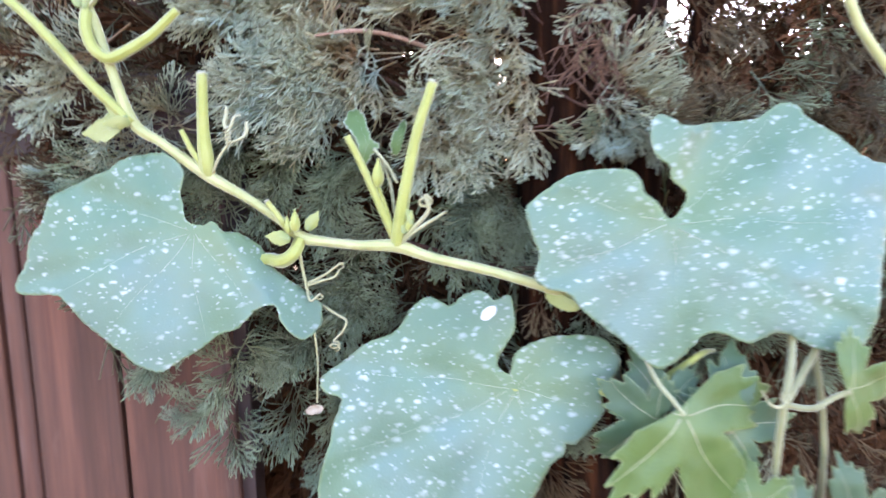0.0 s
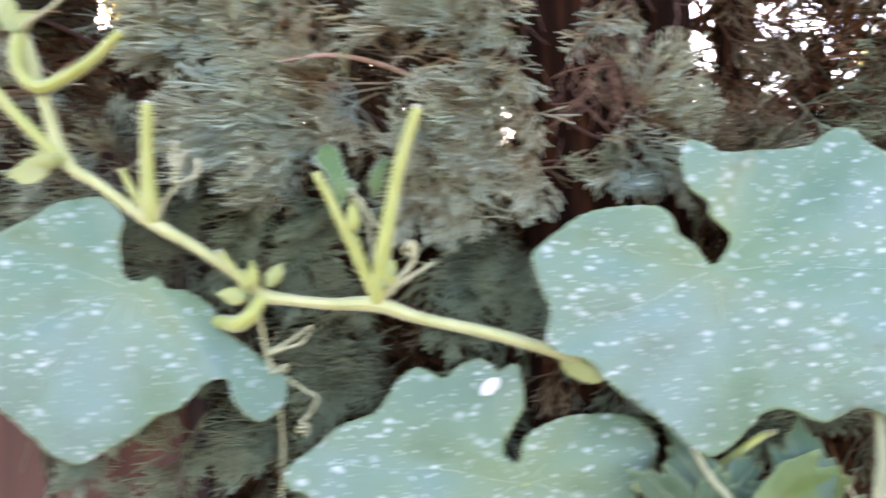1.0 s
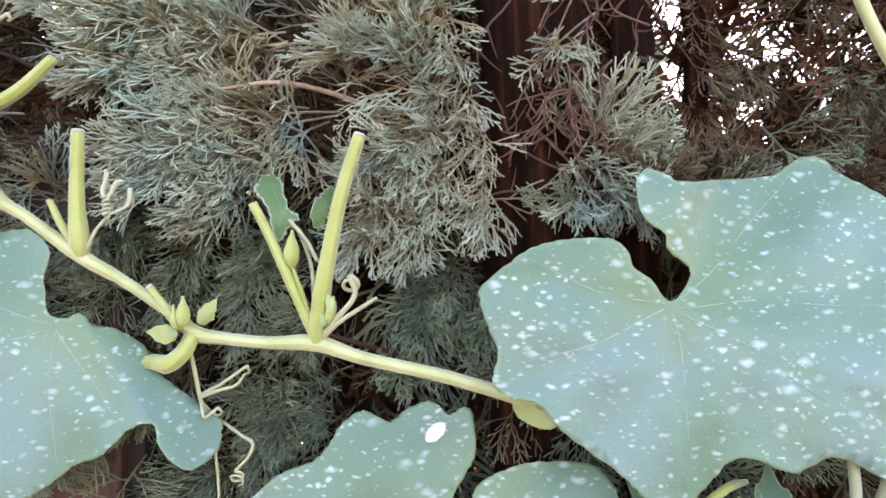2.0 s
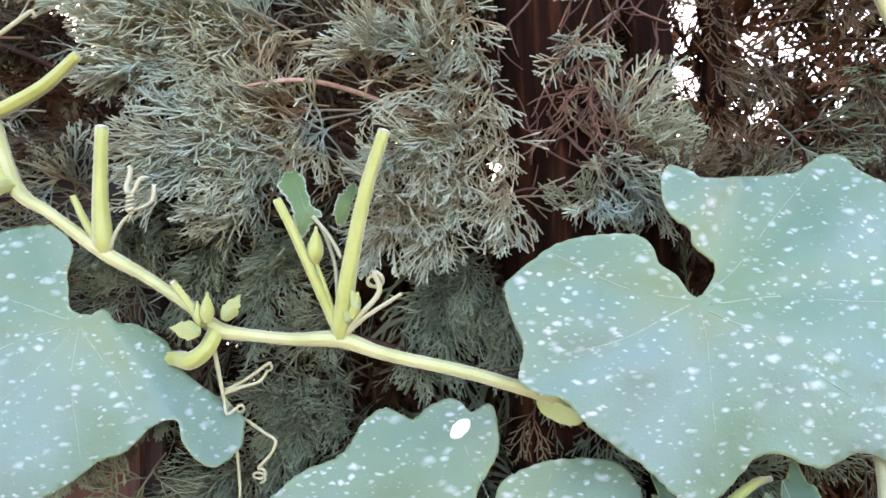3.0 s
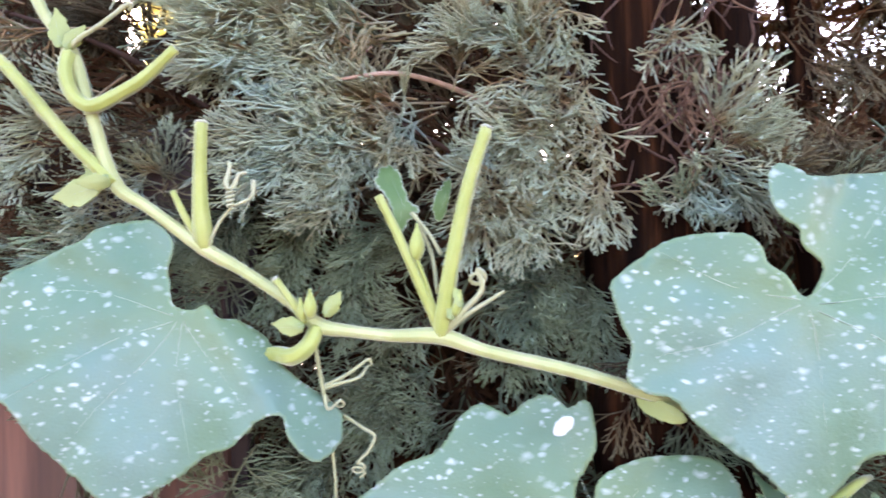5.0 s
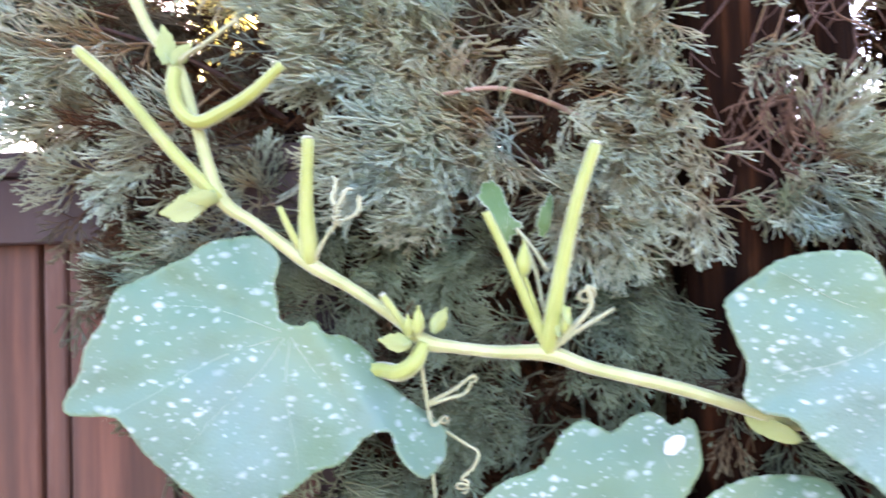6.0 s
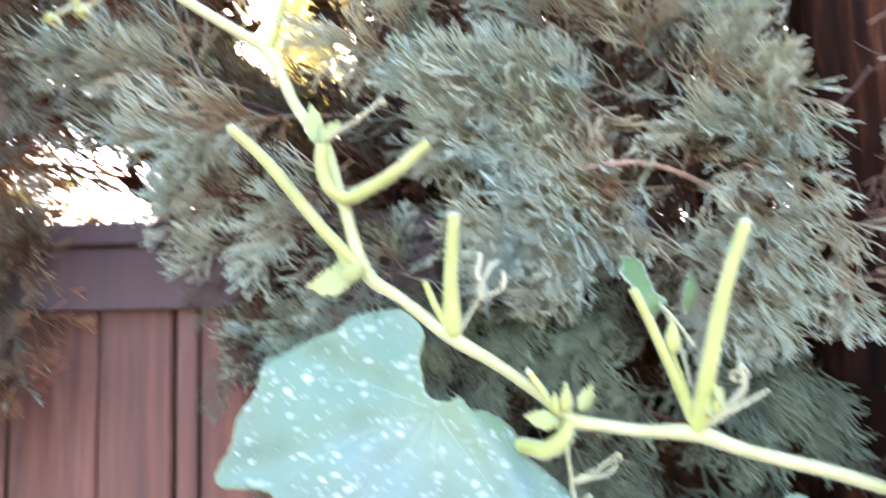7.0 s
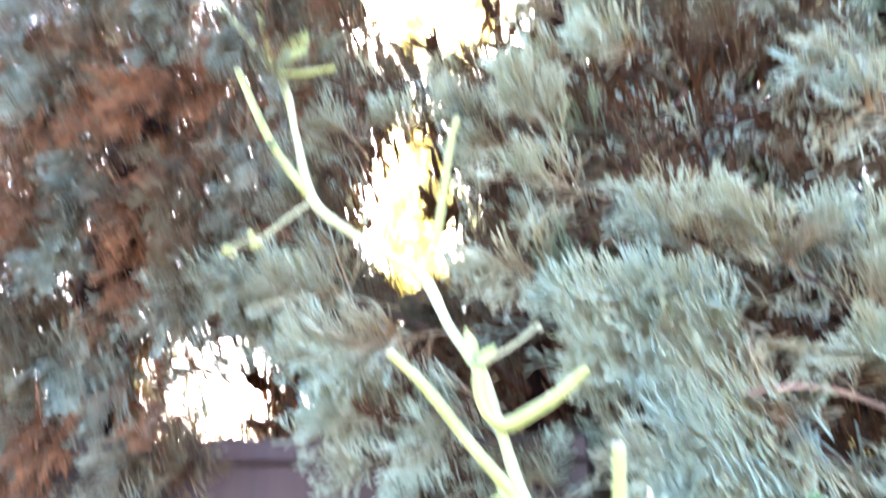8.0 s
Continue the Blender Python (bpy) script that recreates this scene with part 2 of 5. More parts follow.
def tube_arrays(pts, radii, sides=8, ribs=0, depth=0.0, cap=True):
    """Vertices and faces of a tube along pts."""
    pts = np.array(pts, float)
    k = len(pts)
    tan = np.gradient(pts, axis=0)
    tan /= np.linalg.norm(tan, axis=1)[:, None] + 1e-12
    ref = np.array([0.0, 0.0, 1.0]) if abs(tan[0, 2]) < 0.85 else np.array([1.0, 0.0, 0.0])
    verts = []
    ang = np.arange(sides) / sides * 2 * np.pi
    wave = 1 + depth * np.cos(ribs * ang)
    for i in range(k):
        u = ref - tan[i] * (ref @ tan[i])
        u /= np.linalg.norm(u) + 1e-12
        ref = u
        w = np.cross(tan[i], u)
        r = radii[i] * wave
        verts.append(pts[i] + (np.cos(ang) * r)[:, None] * u + (np.sin(ang) * r)[:, None] * w)
    verts = np.concatenate(verts)
    faces = [(i * sides + j, i * sides + (j + 1) % sides, (i + 1) * sides + (j + 1) % sides, (i + 1) * sides + j)
             for i in range(k - 1) for j in range(sides)]
    if cap:
        faces += [tuple(range(sides))[::-1], tuple((k - 1) * sides + j for j in range(sides))]
    return verts, faces


def mesh_of(name, verts, faces, material, smooth=True):
    me = bpy.data.meshes.new(name)
    me.from_pydata([tuple(v) for v in verts], [], faces)
    me.materials.append(material)
    if smooth:
        me.polygons.foreach_set("use_smooth", [True] * len(me.polygons))
    me.update()
    return me


def put(name, me, parent=None, label="", kind=""):
    ob = new(name, me)
    ob.parent = parent
    return tagged(ob, label, kind=kind)


def thing(name, label, category, group="", kind="", at=(0, 0, 0)):
    ob = new(name)
    ob.location = at
    ob.empty_display_size = 0.02
    return tagged(ob, label, category, group, kind)


def tube(name, points, r, material, parent, label="", sides=10, steps=6, ribs=0, depth=0.0):
    """A stem through control points; r is one radius or one for each point."""
    r = [r] * len(points) if isinstance(r, (int, float)) else r
    c = spline([(*p, q) for p, q in zip(points, r)], steps)
    rad = np.maximum(c[:, 3], 0.0002)
    v, f = tube_arrays(c[:, :3], rad, sides, ribs, depth)
    return put(name, mesh_of(name, v, f, material), parent, label)


def bevel_box(name, size, material, bevel=0.002):
    bm = bmesh.new()
    bmesh.ops.create_cube(bm, size=1.0)
    bmesh.ops.scale(bm, vec=size, verts=bm.verts)
    bmesh.ops.bevel(bm, geom=bm.edges[:], offset=bevel, segments=1, affect="EDGES")
    me = bpy.data.meshes.new(name)
    bm.to_mesh(me)
    bm.free()
    me.materials.append(material)
    return me


# ---- ground ----
def build_ground():
    """One sheet of soil, finely lumpy close by and coarser outwards to the horizon."""
    near = np.linspace(-3.0, 3.0, 61)
    far = 3.0 * 1.45 ** np.arange(1, 14)
    steps = np.concatenate([-far[::-1], near, far])
    n = len(steps)
    verts = []
    for y in steps:
        for x in steps:
            p = Vector((float(x), float(y), 0.0))
            fade = 1.0 if p.length < 6 else 6 / p.length
            verts.append((p.x, p.y, fade * (0.03 * noise.noise(p * 1.7) + 0.012 * noise.noise(p * 7))))
    faces = [(j * n + i, j * n + i + 1, (j + 1) * n + i + 1, (j + 1) * n + i) for j in range(n - 1) for i in range(n - 1)]
    tagged(put("ground", mesh_of("ground", verts, faces, MAT_SOIL)), "dark bare garden soil under the hedge", "ground", kind="structure")


build_ground()

# ---- fence ----
FENCE_TURN = 1.5
FENCE_TOP, TRIM_LOW = 1.758, 1.671


def build_fence():
    """Boards of uneven width, lapped, with a trim board and a flat cap; it ends where the hedge begins."""
    root = thing("fence", "red-brown stained wooden board fence with a flat cap rail", "fence", kind="structure")
    root.matrix_world = pose(0, 0, 0, 0, 0, FENCE_TURN) @ pose(0, 0.775, 0)
    rng = random.Random(4)
    seams = [-0.595, -0.514, -0.487, -0.380, -0.241]
    while seams[0] > -3.0:
        seams.insert(0, seams[0] - rng.choice((0.098, 0.107, 0.112)))
    high = FENCE_TOP - 0.020
    for i, (a, b) in enumerate(zip(seams, seams[1:])):
        ob = put("board", bevel_box("board", (b - a - 0.0045, 0.016, high), MAT_BOARD, 0.0022), root)
        ob.location = ((a + b) / 2, 0.008 + 0.003 * (i % 2) + rng.uniform(0, 0.002), high / 2)
        cover = put("backing_strip", bevel_box("backing_strip", (0.05, 0.010, high), MAT_TRIM, 0.001), root)
        cover.location = (b - 0.012, 0.026, high / 2)
    x0, x1 = seams[0], seams[-1]
    for i in range(2):
        w = (x1 - x0) / 2
        t = put("trim_board", bevel_box("trim_board", (w - 0.003, 0.018, FENCE_TOP - 0.024 - TRIM_LOW), MAT_TRIM, 0.002), root)
        t.location = (x0 + w * (i + 0.5), -0.011, (FENCE_TOP - 0.024 + TRIM_LOW) / 2)
        c = put("cap_rail", bevel_box("cap_rail", (w - 0.003, 0.085, 0.023), MAT_TRIM, 0.003), root)
        c.location = (x0 + w * (i + 0.5), 0.012, FENCE_TOP - 0.0115)
    for x in (x1 - 0.045, x0 + 0.045, (x0 + x1) / 2):
        p = put("post", bevel_box("post", (0.088, 0.088, FENCE_TOP - 0.04), MAT_TRIM, 0.004), root)
        p.location = (x, 0.077, (FENCE_TOP - 0.04) / 2)


build_fence()


# ---- squash vine ----
def leaf_surface(u, v, veins, size, curl, wave, seed):
    """How far the blade stands out of its plane, in metres: creased along the veins, bulged between them."""
    r, a = np.hypot(u, v), np.arctan2(v, u)
    h = -curl * (r / size) ** 2
    for ang in veins:
        d = np.abs(np.angle(np.exp(1j * (a - radians(ang)))))
        h = h - 0.0032 * np.exp(-((d * np.maximum(r, 0.004) / 0.012) ** 2)) * np.clip(r / 0.03, 0, 1)
    pucker = np.array([noise.noise(Vector((a * 26, b * 26, seed * 3.7))) + 0.5 * noise.noise(Vector((a * 70, b * 70, seed * 1.3))) for a, b in zip(u, v)])
    h = h + 0.6 * wave * pucker * np.clip(r / 0.02, 0, 1)
    h = h + wave * np.sin(u * 55 + seed) * np.cos(v * 47 + 2 * seed) * np.clip(r / size, 0, 1)
    return h


LEAF_FRONT = (0.0, 0.14, 1.62)  # the open side that the leaves turn to


def fold_back(u, v, fold):
    """How far the part beyond a crease leans back; the crease runs between two places in cm."""
    if not fold:
        return 0.0
    x0, y0, x1, y1, slope = fold
    dx, dy = x1 - x0, y1 - y0
    l = math.hypot(dx, dy)
    d = ((u - x0 / 100) * -dy + (v - y0 / 100) * dx) / l
    start = np.clip(((u - x0 / 100) * dx + (v - y0 / 100) * dy) / l / 0.02 + 1.0, 0, 1)
    return start * (0.002 * np.exp(-(d / 0.006) ** 2) - slope * 0.5 * (d + np.sqrt(d * d + 0.000009)))


def blade(name, outline, veins, material, parent, origin, right, up, curl=0.012, wave=0.003, seed=0, label="", steps=7, teeth=0.0012, hub=(0, 0), tint=None, fold=None, vein_mat=None, vein_size=1.0):
    """One leaf: a blade shaped by its lobes (in cm round the stalk), with the main veins as parts."""
    rng = np.random.default_rng(seed + 11)
    edge = spline(np.array(outline) / 100.0, steps, closed=True)
    k = len(edge)
    rad = np.linalg.norm(edge, axis=1)[:, None] + 1e-9
    tooth = np.abs(np.sin(np.arange(k) * np.pi / 3.5 + seed))[:, None] * teeth + rng.normal(0, teeth * 0.25, (k, 1))
    edge = edge + edge / rad * tooth
    size = float(rad.max())
    hb = np.array(hub) / 100.0
    right, up = Vector(right).normalized(), Vector(up).normalized()
    out = right.cross(up).normalized()
    # even points inside the outline, a row of them close to the margin, then a triangulation
    ahead = np.roll(edge, -1, axis=0) - np.roll(edge, 1, axis=0)
    inward = np.stack([-ahead[:, 1], ahead[:, 0]], 1) / (np.linalg.norm(ahead, axis=1)[:, None] + 1e-9)
    if np.sum(edge[:, 0] * np.roll(edge[:, 1], -1) - np.roll(edge[:, 0], -1) * edge[:, 1]) < 0:
        inward = -inward
    gap = size / 26
    lo, hi = edge.min(0), edge.max(0)
    gx, gy = np.meshgrid(np.arange(lo[0], hi[0], gap), np.arange(lo[1], hi[1], gap))
    cells = np.stack([gx.ravel(), gy.ravel()], 1) + rng.uniform(-0.25, 0.25, (gx.size, 2)) * gap
    pts = np.concatenate([(edge + inward * size * 0.012)[::2], cells])
    nxt = np.roll(edge, -1, axis=0)
    crossing = (edge[None, :, 1] > pts[:, None, 1]) != (nxt[None, :, 1] > pts[:, None, 1])
    with np.errstate(divide="ignore", invalid="ignore"):
        at = edge[None, :, 0] + (pts[:, None, 1] - edge[None, :, 1]) * (nxt - edge)[None, :, 0] / (nxt - edge)[None, :, 1]
    within = (np.sum(crossing & (pts[:, None, 0] < at), axis=1) % 2) == 1
    away = np.min(np.linalg.norm(pts[:, None] - edge[None], axis=2), axis=1)
    first = np.arange(len(pts)) < len(edge[::2])
    pts = pts[within & (away > np.where(first, size * 0.006, gap * 0.6))]
    flat2 = [Vector((float(a), float(b))) for a, b in np.concatenate([edge, pts])]
    out_v, _, out_f = geometry.delaunay_2d_cdt(flat2, [(i, (i + 1) % k) for i in range(k)], [], 1, 1e-6)[:3]
    flat = np.array([(v.x, v.y) for v in out_v])
    faces = [tuple(f) for f in out_f]
    margin = np.min(np.linalg.norm(flat[:, None] - edge[None], axis=2), axis=1)
    h = leaf_surface(flat[:, 0] - hb[0], flat[:, 1] - hb[1], veins, size, curl, wave, seed)
    R, U, N = (np.array(a) for a in (right, up, out))
    lean = np.array(origin) - np.array(LEAF_FRONT)

    def in_space(uv, high):
        """Places on the blade; beyond a crease it leans back, away from the open side."""
        p = uv[:, :1] * R + uv[:, 1:] * U + high[:, None] * N
        if not fold:
            return p
        way = p + lean
        way = way / np.abs(way @ N)[:, None]
        return p - way * fold_back(uv[:, 0], uv[:, 1], fold)[:, None]

    verts = in_space(flat, h)
    me = mesh_of(name, verts, faces, material)
    tc = np.array(tint if tint else hub) / 100.0
    near = me.attributes.new("near", "FLOAT", "POINT")
    near.data.foreach_set("value", (np.hypot(flat[:, 0] - tc[0], flat[:, 1] - tc[1]) / size).astype(np.float32))
    rim = me.attributes.new("rim", "FLOAT", "POINT")
    rim.data.foreach_set("value", np.clip(1 - margin / (0.35 * size), 0, 1).astype(np.float32))
    ob = put(name, me, parent, label)
    ob.location = origin
    sol = ob.modifiers.new("thickness", "SOLIDIFY")
    sol.thickness, sol.offset = 0.0007, -1
    for ang in veins:
        d = np.array([math.cos(radians(ang)), math.sin(radians(ang))])
        along = np.abs(np.angle(np.exp(1j * (np.arctan2(edge[:, 1] - hb[1], edge[:, 0] - hb[0]) - radians(ang)))))
        reach = 0.84 * float(np.linalg.norm((edge - hb)[np.argmin(along)]))
        s = np.linspace(0.05, 1, 14) * reach
        bend = 0.16 * np.sin(ang) * s**2 / max(reach, 0.01) + 0.0016 * np.sin(s * 60 + ang)
        q = s[:, None] * d + bend[:, None] * np.array([-d[1], d[0]])
        hh = leaf_surface(q[:, 0], q[:, 1], veins, size, curl, wave, seed) + 0.0001
        q = q + hb
        pts = in_space(q, hh)
        vv, ff = tube_arrays(pts, np.linspace(0.00055, 0.00010, 14) * (size / 0.2) * vein_size, 6)
        put("vein", mesh_of("vein", vv, ff, vein_mat or MAT_VEIN), ob)
    return ob


vine = thing("squash_vine", "squash vine with silver-spotted leaves and cut stalks on a hedge", "vine", at=(0, 0, 0))

LEAF_L = [(-0.3, 0.6), (-1.8, 1.2), (-2.2, 3.1), (-2.4, 4.1), (-2.0, 6.3), (-3.8, 8.2), (-6.4, 8.1), (-8.1, 7.6), (-9.3, 6.6), (-11.4, 5.8), (-14.4, 4.5), (-15.3, 3.5), (-15.8, 1.7), (-17.2, -0.3), (-17.7, -2.4),
          (-18.9, -4.5), (-18.3, -5.6), (-15.2, -5.8), (-13.9, -6.4), (-12.3, -8.6), (-10.7, -10.1), (-9.5, -11.3), (-8.6, -11.8), (-7.5, -13.0), (-6.2, -13.7), (-4.7, -14.1), (-3.4, -13.3), (-1.0, -12.0), (1.0, -10.6),
          (2.8, -10.1), (4.9, -8.2), (6.7, -7.9), (7.2, -9.5), (8.2, -10.9), (9.6, -11.6), (11.3, -10.3), (11.6, -8.6), (11.2, -7.5), (8.1, -5.1), (6.4, -3.5), (5.6, -1.8), (3.4, -0.3), (1.7, 0.0), (0.8, 1.0)]
LEAF_R = [(0.2, 0.5), (1.4, 2.0), (1.4, 3.0), (0.1, 4.3), (0.0, 5.6), (-1.2, 6.6), (-1.8, 8.0), (-1.7, 10.1), (-0.8, 11.0), (0.4, 10.6), (2.2, 9.8), (7.9, 10.0), (9.7, 10.9), (11.2, 11.7), (12.9, 11.4), (13.9, 10.0), (16.8, 8.1),
          (19.8, 5.8), (22.0, 4.5), (22.0, -1.5), (21.2, -5.8), (20.7, -10.5), (19.2, -13.2), (16.9, -13.5), (14.2, -12.9), (10.6, -11.2), (7.4, -12.2), (4.7, -11.1), (2.9, -11.4), (1.2, -13.2), (-0.4, -14.3), (-1.8, -14.5),
          (-3.6, -13.3), (-5.0, -11.8), (-8.3, -9.3), (-9.4, -8.2), (-10.6, -6.8), (-12.5, -6.3), (-13.8, -5.2), (-13.3, -2.9), (-13.9, -1.2), (-14.5, 1.1), (-14.2, 2.3), (-11.2, 4.5), (-9.3, 5.3), (-6.6, 5.6), (-4.1, 5.4),
          (-3.0, 4.4), (-2.6, 3.1), (-1.4, 2.1), (-0.5, 0.7)]
LEAF_M = [(-0.6, 1.6), (-1.8, 2.8), (-0.3, 5.4), (0.2, 6.5), (0.2, 8.3), (0.0, 9.8), (-0.7, 10.2), (-1.9, 9.6), (-2.9, 10.5), (-3.9, 10.8), (-5.5, 10.2), (-6.9, 9.2), (-8.0, 9.7), (-9.5, 10.2), (-11.2, 9.0), (-12.2, 7.4),
          (-13.6, 6.2), (-16.2, 5.3), (-18.5, 3.6), (-20.7, 2.2), (-21.5, 1.0), (-20.9, -0.1), (-19.2, -0.9), (-20.1, -3.5), (-20.4, -5.4), (-21.2, -7.7), (-21.8, -11.0), (-20.0, -15.6), (-14.6, -18.0), (-9.4, -17.2),
          (-8.2, -13.0), (-7.0, -16.6), (-1.3, -15.5), (1.5, -11.6), (3.5, -8.2), (5.0, -7.0), (5.2, -6.0), (6.6, -5.8), (9.5, -3.0), (9.4, -1.2), (11.4, 2.1), (11.2, 3.6), (9.6, 5.3), (6.2, 5.6), (3.7, 5.4), (1.4, 4.6),
          (0.0, 3.6)]

blade("leaf", LEAF_L, (118, 158, 196, 232, 266, 305), MAT_LEAF, vine, (-0.244, 0.662, 1.587), (0.993, 0.119, 0), (-0.021, 0.175, 0.984), 0.010, 0.003, 1,
      "broad blue-green squash leaf with silver speckles", hub=(-1.2, 0.2), tint=(0.6, -0.9), fold=(0.9, 0.6, 6.0, -7.4, 0.62), vein_size=0.55)
blade("leaf", LEAF_R, (168, 205, 276, 331, 4, 40), MAT_LEAF, vine, (0.231, 0.646, 1.586), (1, 0, 0), (0, 0.148, 0.989), 0.010, 0.004, 2,
      "large blue-green squash leaf with dense silver speckles", vein_size=0.6, tint=(0.4, 2.6), fold=(0.0, 0.0, 12.0, -5.5, 0.28))
blade("leaf", LEAF_M, (170, 205, 240, 285, 340, 110, 40), MAT_LEAF, vine, (0.076, 0.680, 1.405), (1, 0, 0), (0, 0.243, 0.97), 0.012, 0.004, 3,
      "low blue-green squash leaf with a deep notch", vein_size=0.5)

# main stem, from high in the hedge down to where it passes behind the large leaf
STEM = [(-0.779, 0.70, 2.424), (-0.671, 0.69, 2.276), (-0.576, 0.688, 2.153), (-0.547, 0.686, 2.069), (-0.525, 0.684, 1.998), (-0.494, 0.684, 1.964),
        (-0.434, 0.686, 1.923), (-0.404, 0.686, 1.902), (-0.378, 0.682, 1.850), (-0.352, 0.678, 1.813), (-0.335, 0.676, 1.763), (-0.315, 0.675, 1.701), (-0.286, 0.675, 1.678),
        (-0.243, 0.678, 1.644), (-0.207, 0.678, 1.622), (-0.168, 0.678, 1.594), (-0.148, 0.678, 1.577), (-0.125, 0.678, 1.572), (-0.088, 0.678, 1.567),
        (-0.048, 0.679, 1.565), (-0.011, 0.678, 1.552), (0.056, 0.676, 1.535), (0.114, 0.676, 1.516), (0.150, 0.685, 1.503), (0.20, 0.69, 1.50), (0.28, 0.69, 1.49)]
STEM_R = [0.0044] * 4 + [0.0050] * 12 + [0.0053] * 3 + [0.0056] * 7
STEM_R = [0.92 * r * (1.28 if i in (2, 4, 7, 9, 11, 13, 16, 19) else 1.0) for i, r in enumerate(STEM_R)]  # thicker at the joints
tube("main_stem", STEM, STEM_R, MAT_STEM, vine, "pale yellow-green ridged hairy stem", 24, 6, 8, 0.085)


def stub(points, r, cut=True, mat=None):
    """A leaf stalk that was cut off, with a pale open end."""
    ob = tube("petiole", points, r, mat or MAT_PETIOLE, vine, "yellow-green cut leaf stalk", 21, 7, 7, 0.10)
    if cut:
        a, b = Vector(points[-2]), Vector(points[-1])
        d = (b - a).normalized()
        e = r[-1] if isinstance(r, list) else r
        v, f = tube_arrays([b - d * 0.0005, b + d * 0.0012, b + d * 0.0022], [e * 1.02, e * 1.05, e * 0.7], 12)
        put("cut_end", mesh_of("cut_end", v, f, MAT_CUT), ob, "pale dry cut end")
    return ob


stub([(-0.049, 0.678, 1.564), (-0.046, 0.675, 1.580), (-0.038, 0.670, 1.622), (-0.023, 0.668, 1.684), (-0.006, 0.666, 1.732)], [0.0048, 0.0072, 0.0063, 0.0054, 0.0048])
stub([(-0.048, 0.678, 1.567), (-0.068, 0.672, 1.618), (-0.083, 0.670, 1.655), (-0.095, 0.668, 1.681)], [0.0040, 0.0038, 0.0036, 0.0034], False)
stub([(-0.241, 0.678, 1.642), (-0.2415, 0.675, 1.655), (-0.242, 0.672, 1.692), (-0.238, 0.668, 1.746)], [0.0046, 0.0076, 0.0057, 0.0049])
stub([(-0.242, 0.677, 1.646), (-0.254, 0.672, 1.668), (-0.264, 0.670, 1.691)], [0.0034, 0.0030, 0.0024], False)
stub([(-0.314, 0.673, 1.699), (-0.351, 0.670, 1.738), (-0.398, 0.668, 1.796), (-0.431, 0.666, 1.828)], [0.0052, 0.0050, 0.0048, 0.0042])
stub([(-0.351, 0.674, 1.810), (-0.3505, 0.668, 1.794), (-0.346, 0.666, 1.777), (-0.337, 0.666, 1.766), (-0.327, 0.667, 1.763), (-0.310, 0.669, 1.771), (-0.286, 0.670, 1.785), (-0.258, 0.668, 1.808)],
     [0.0058, 0.0056, 0.0054, 0.0054, 0.0056, 0.0054, 0.0050, 0.0040], False)
stub([(-0.527, 0.683, 1.998), (-0.572, 0.678, 2.062), (-0.619, 0.674, 2.157)], [0.0052, 0.0046, 0.0040])
stub([(-0.404, 0.686, 1.904), (-0.391, 0.684, 1.943), (-0.376, 0.682, 2.039), (-0.369, 0.684, 2.070)], [0.0050, 0.0042, 0.0034, 0.0030], False)
stub([(-0.576, 0.686, 2.156), (-0.597, 0.682, 2.215), (-0.608, 0.680, 2.272)], [0.0048, 0.0042, 0.0040])
stub([(-0.576, 0.686, 2.154), (-0.541, 0.682, 2.146), (-0.504, 0.680, 2.147)], [0.0036, 0.0028, 0.0022], False)
# stalk that carries the speckled leaf below the joint
stub([(-0.149, 0.676, 1.576), (-0.156, 0.670, 1.561), (-0.170, 0.672, 1.553), (-0.187, 0.682, 1.554), (-0.220, 0.684, 1.551), (-0.269, 0.662, 1.553)],
     [0.0060, 0.0066, 0.0068, 0.0064, 0.0055, 0.0045], False)
# stalks behind the other two leaves
stub([(0.160, 0.688, 1.502), (0.19, 0.69, 1.52), (0.215, 0.68, 1.56), (0.231, 0.652, 1.586)], [0.006, 0.0058, 0.0052, 0.0045], False)
stub([(0.03, 0.76, 1.08), (0.05, 0.73, 1.26), (0.07, 0.71, 1.37), (0.076, 0.684, 1.405)], [0.005, 0.005, 0.0045, 0.004], False)


def small_leaf(origin, right, up, length, seed, material=None, label=""):
    """A small folded young leaf or bract."""
    rng = random.Random(seed)
    w = length * rng.uniform(0.26, 0.34)
    pts = [(-0.12 * length, 0), (-w * 0.75, length * 0.18), (-w, length * 0.36), (-w * 0.8, length * 0.52), (-w * 0.85, length * 0.60), (-w * 0.35, length * 0.82), (0, length),
           (w * 0.30, length * 0.84), (w * 0.75, length * 0.62), (w * 0.7, length * 0.54), (w * 0.95, length * 0.36), (w * 0.7, length * 0.18), (0.12 * length, 0)]
    return blade("young_leaf", pts, (90, 62, 118), material or MAT_YOUNG, vine, origin, right, up, 0.004, 0.0015, seed, label, 4, 0.0005, fold=(0, 0, rng.choice((-0.2, 0.2)), -length, 0.7))


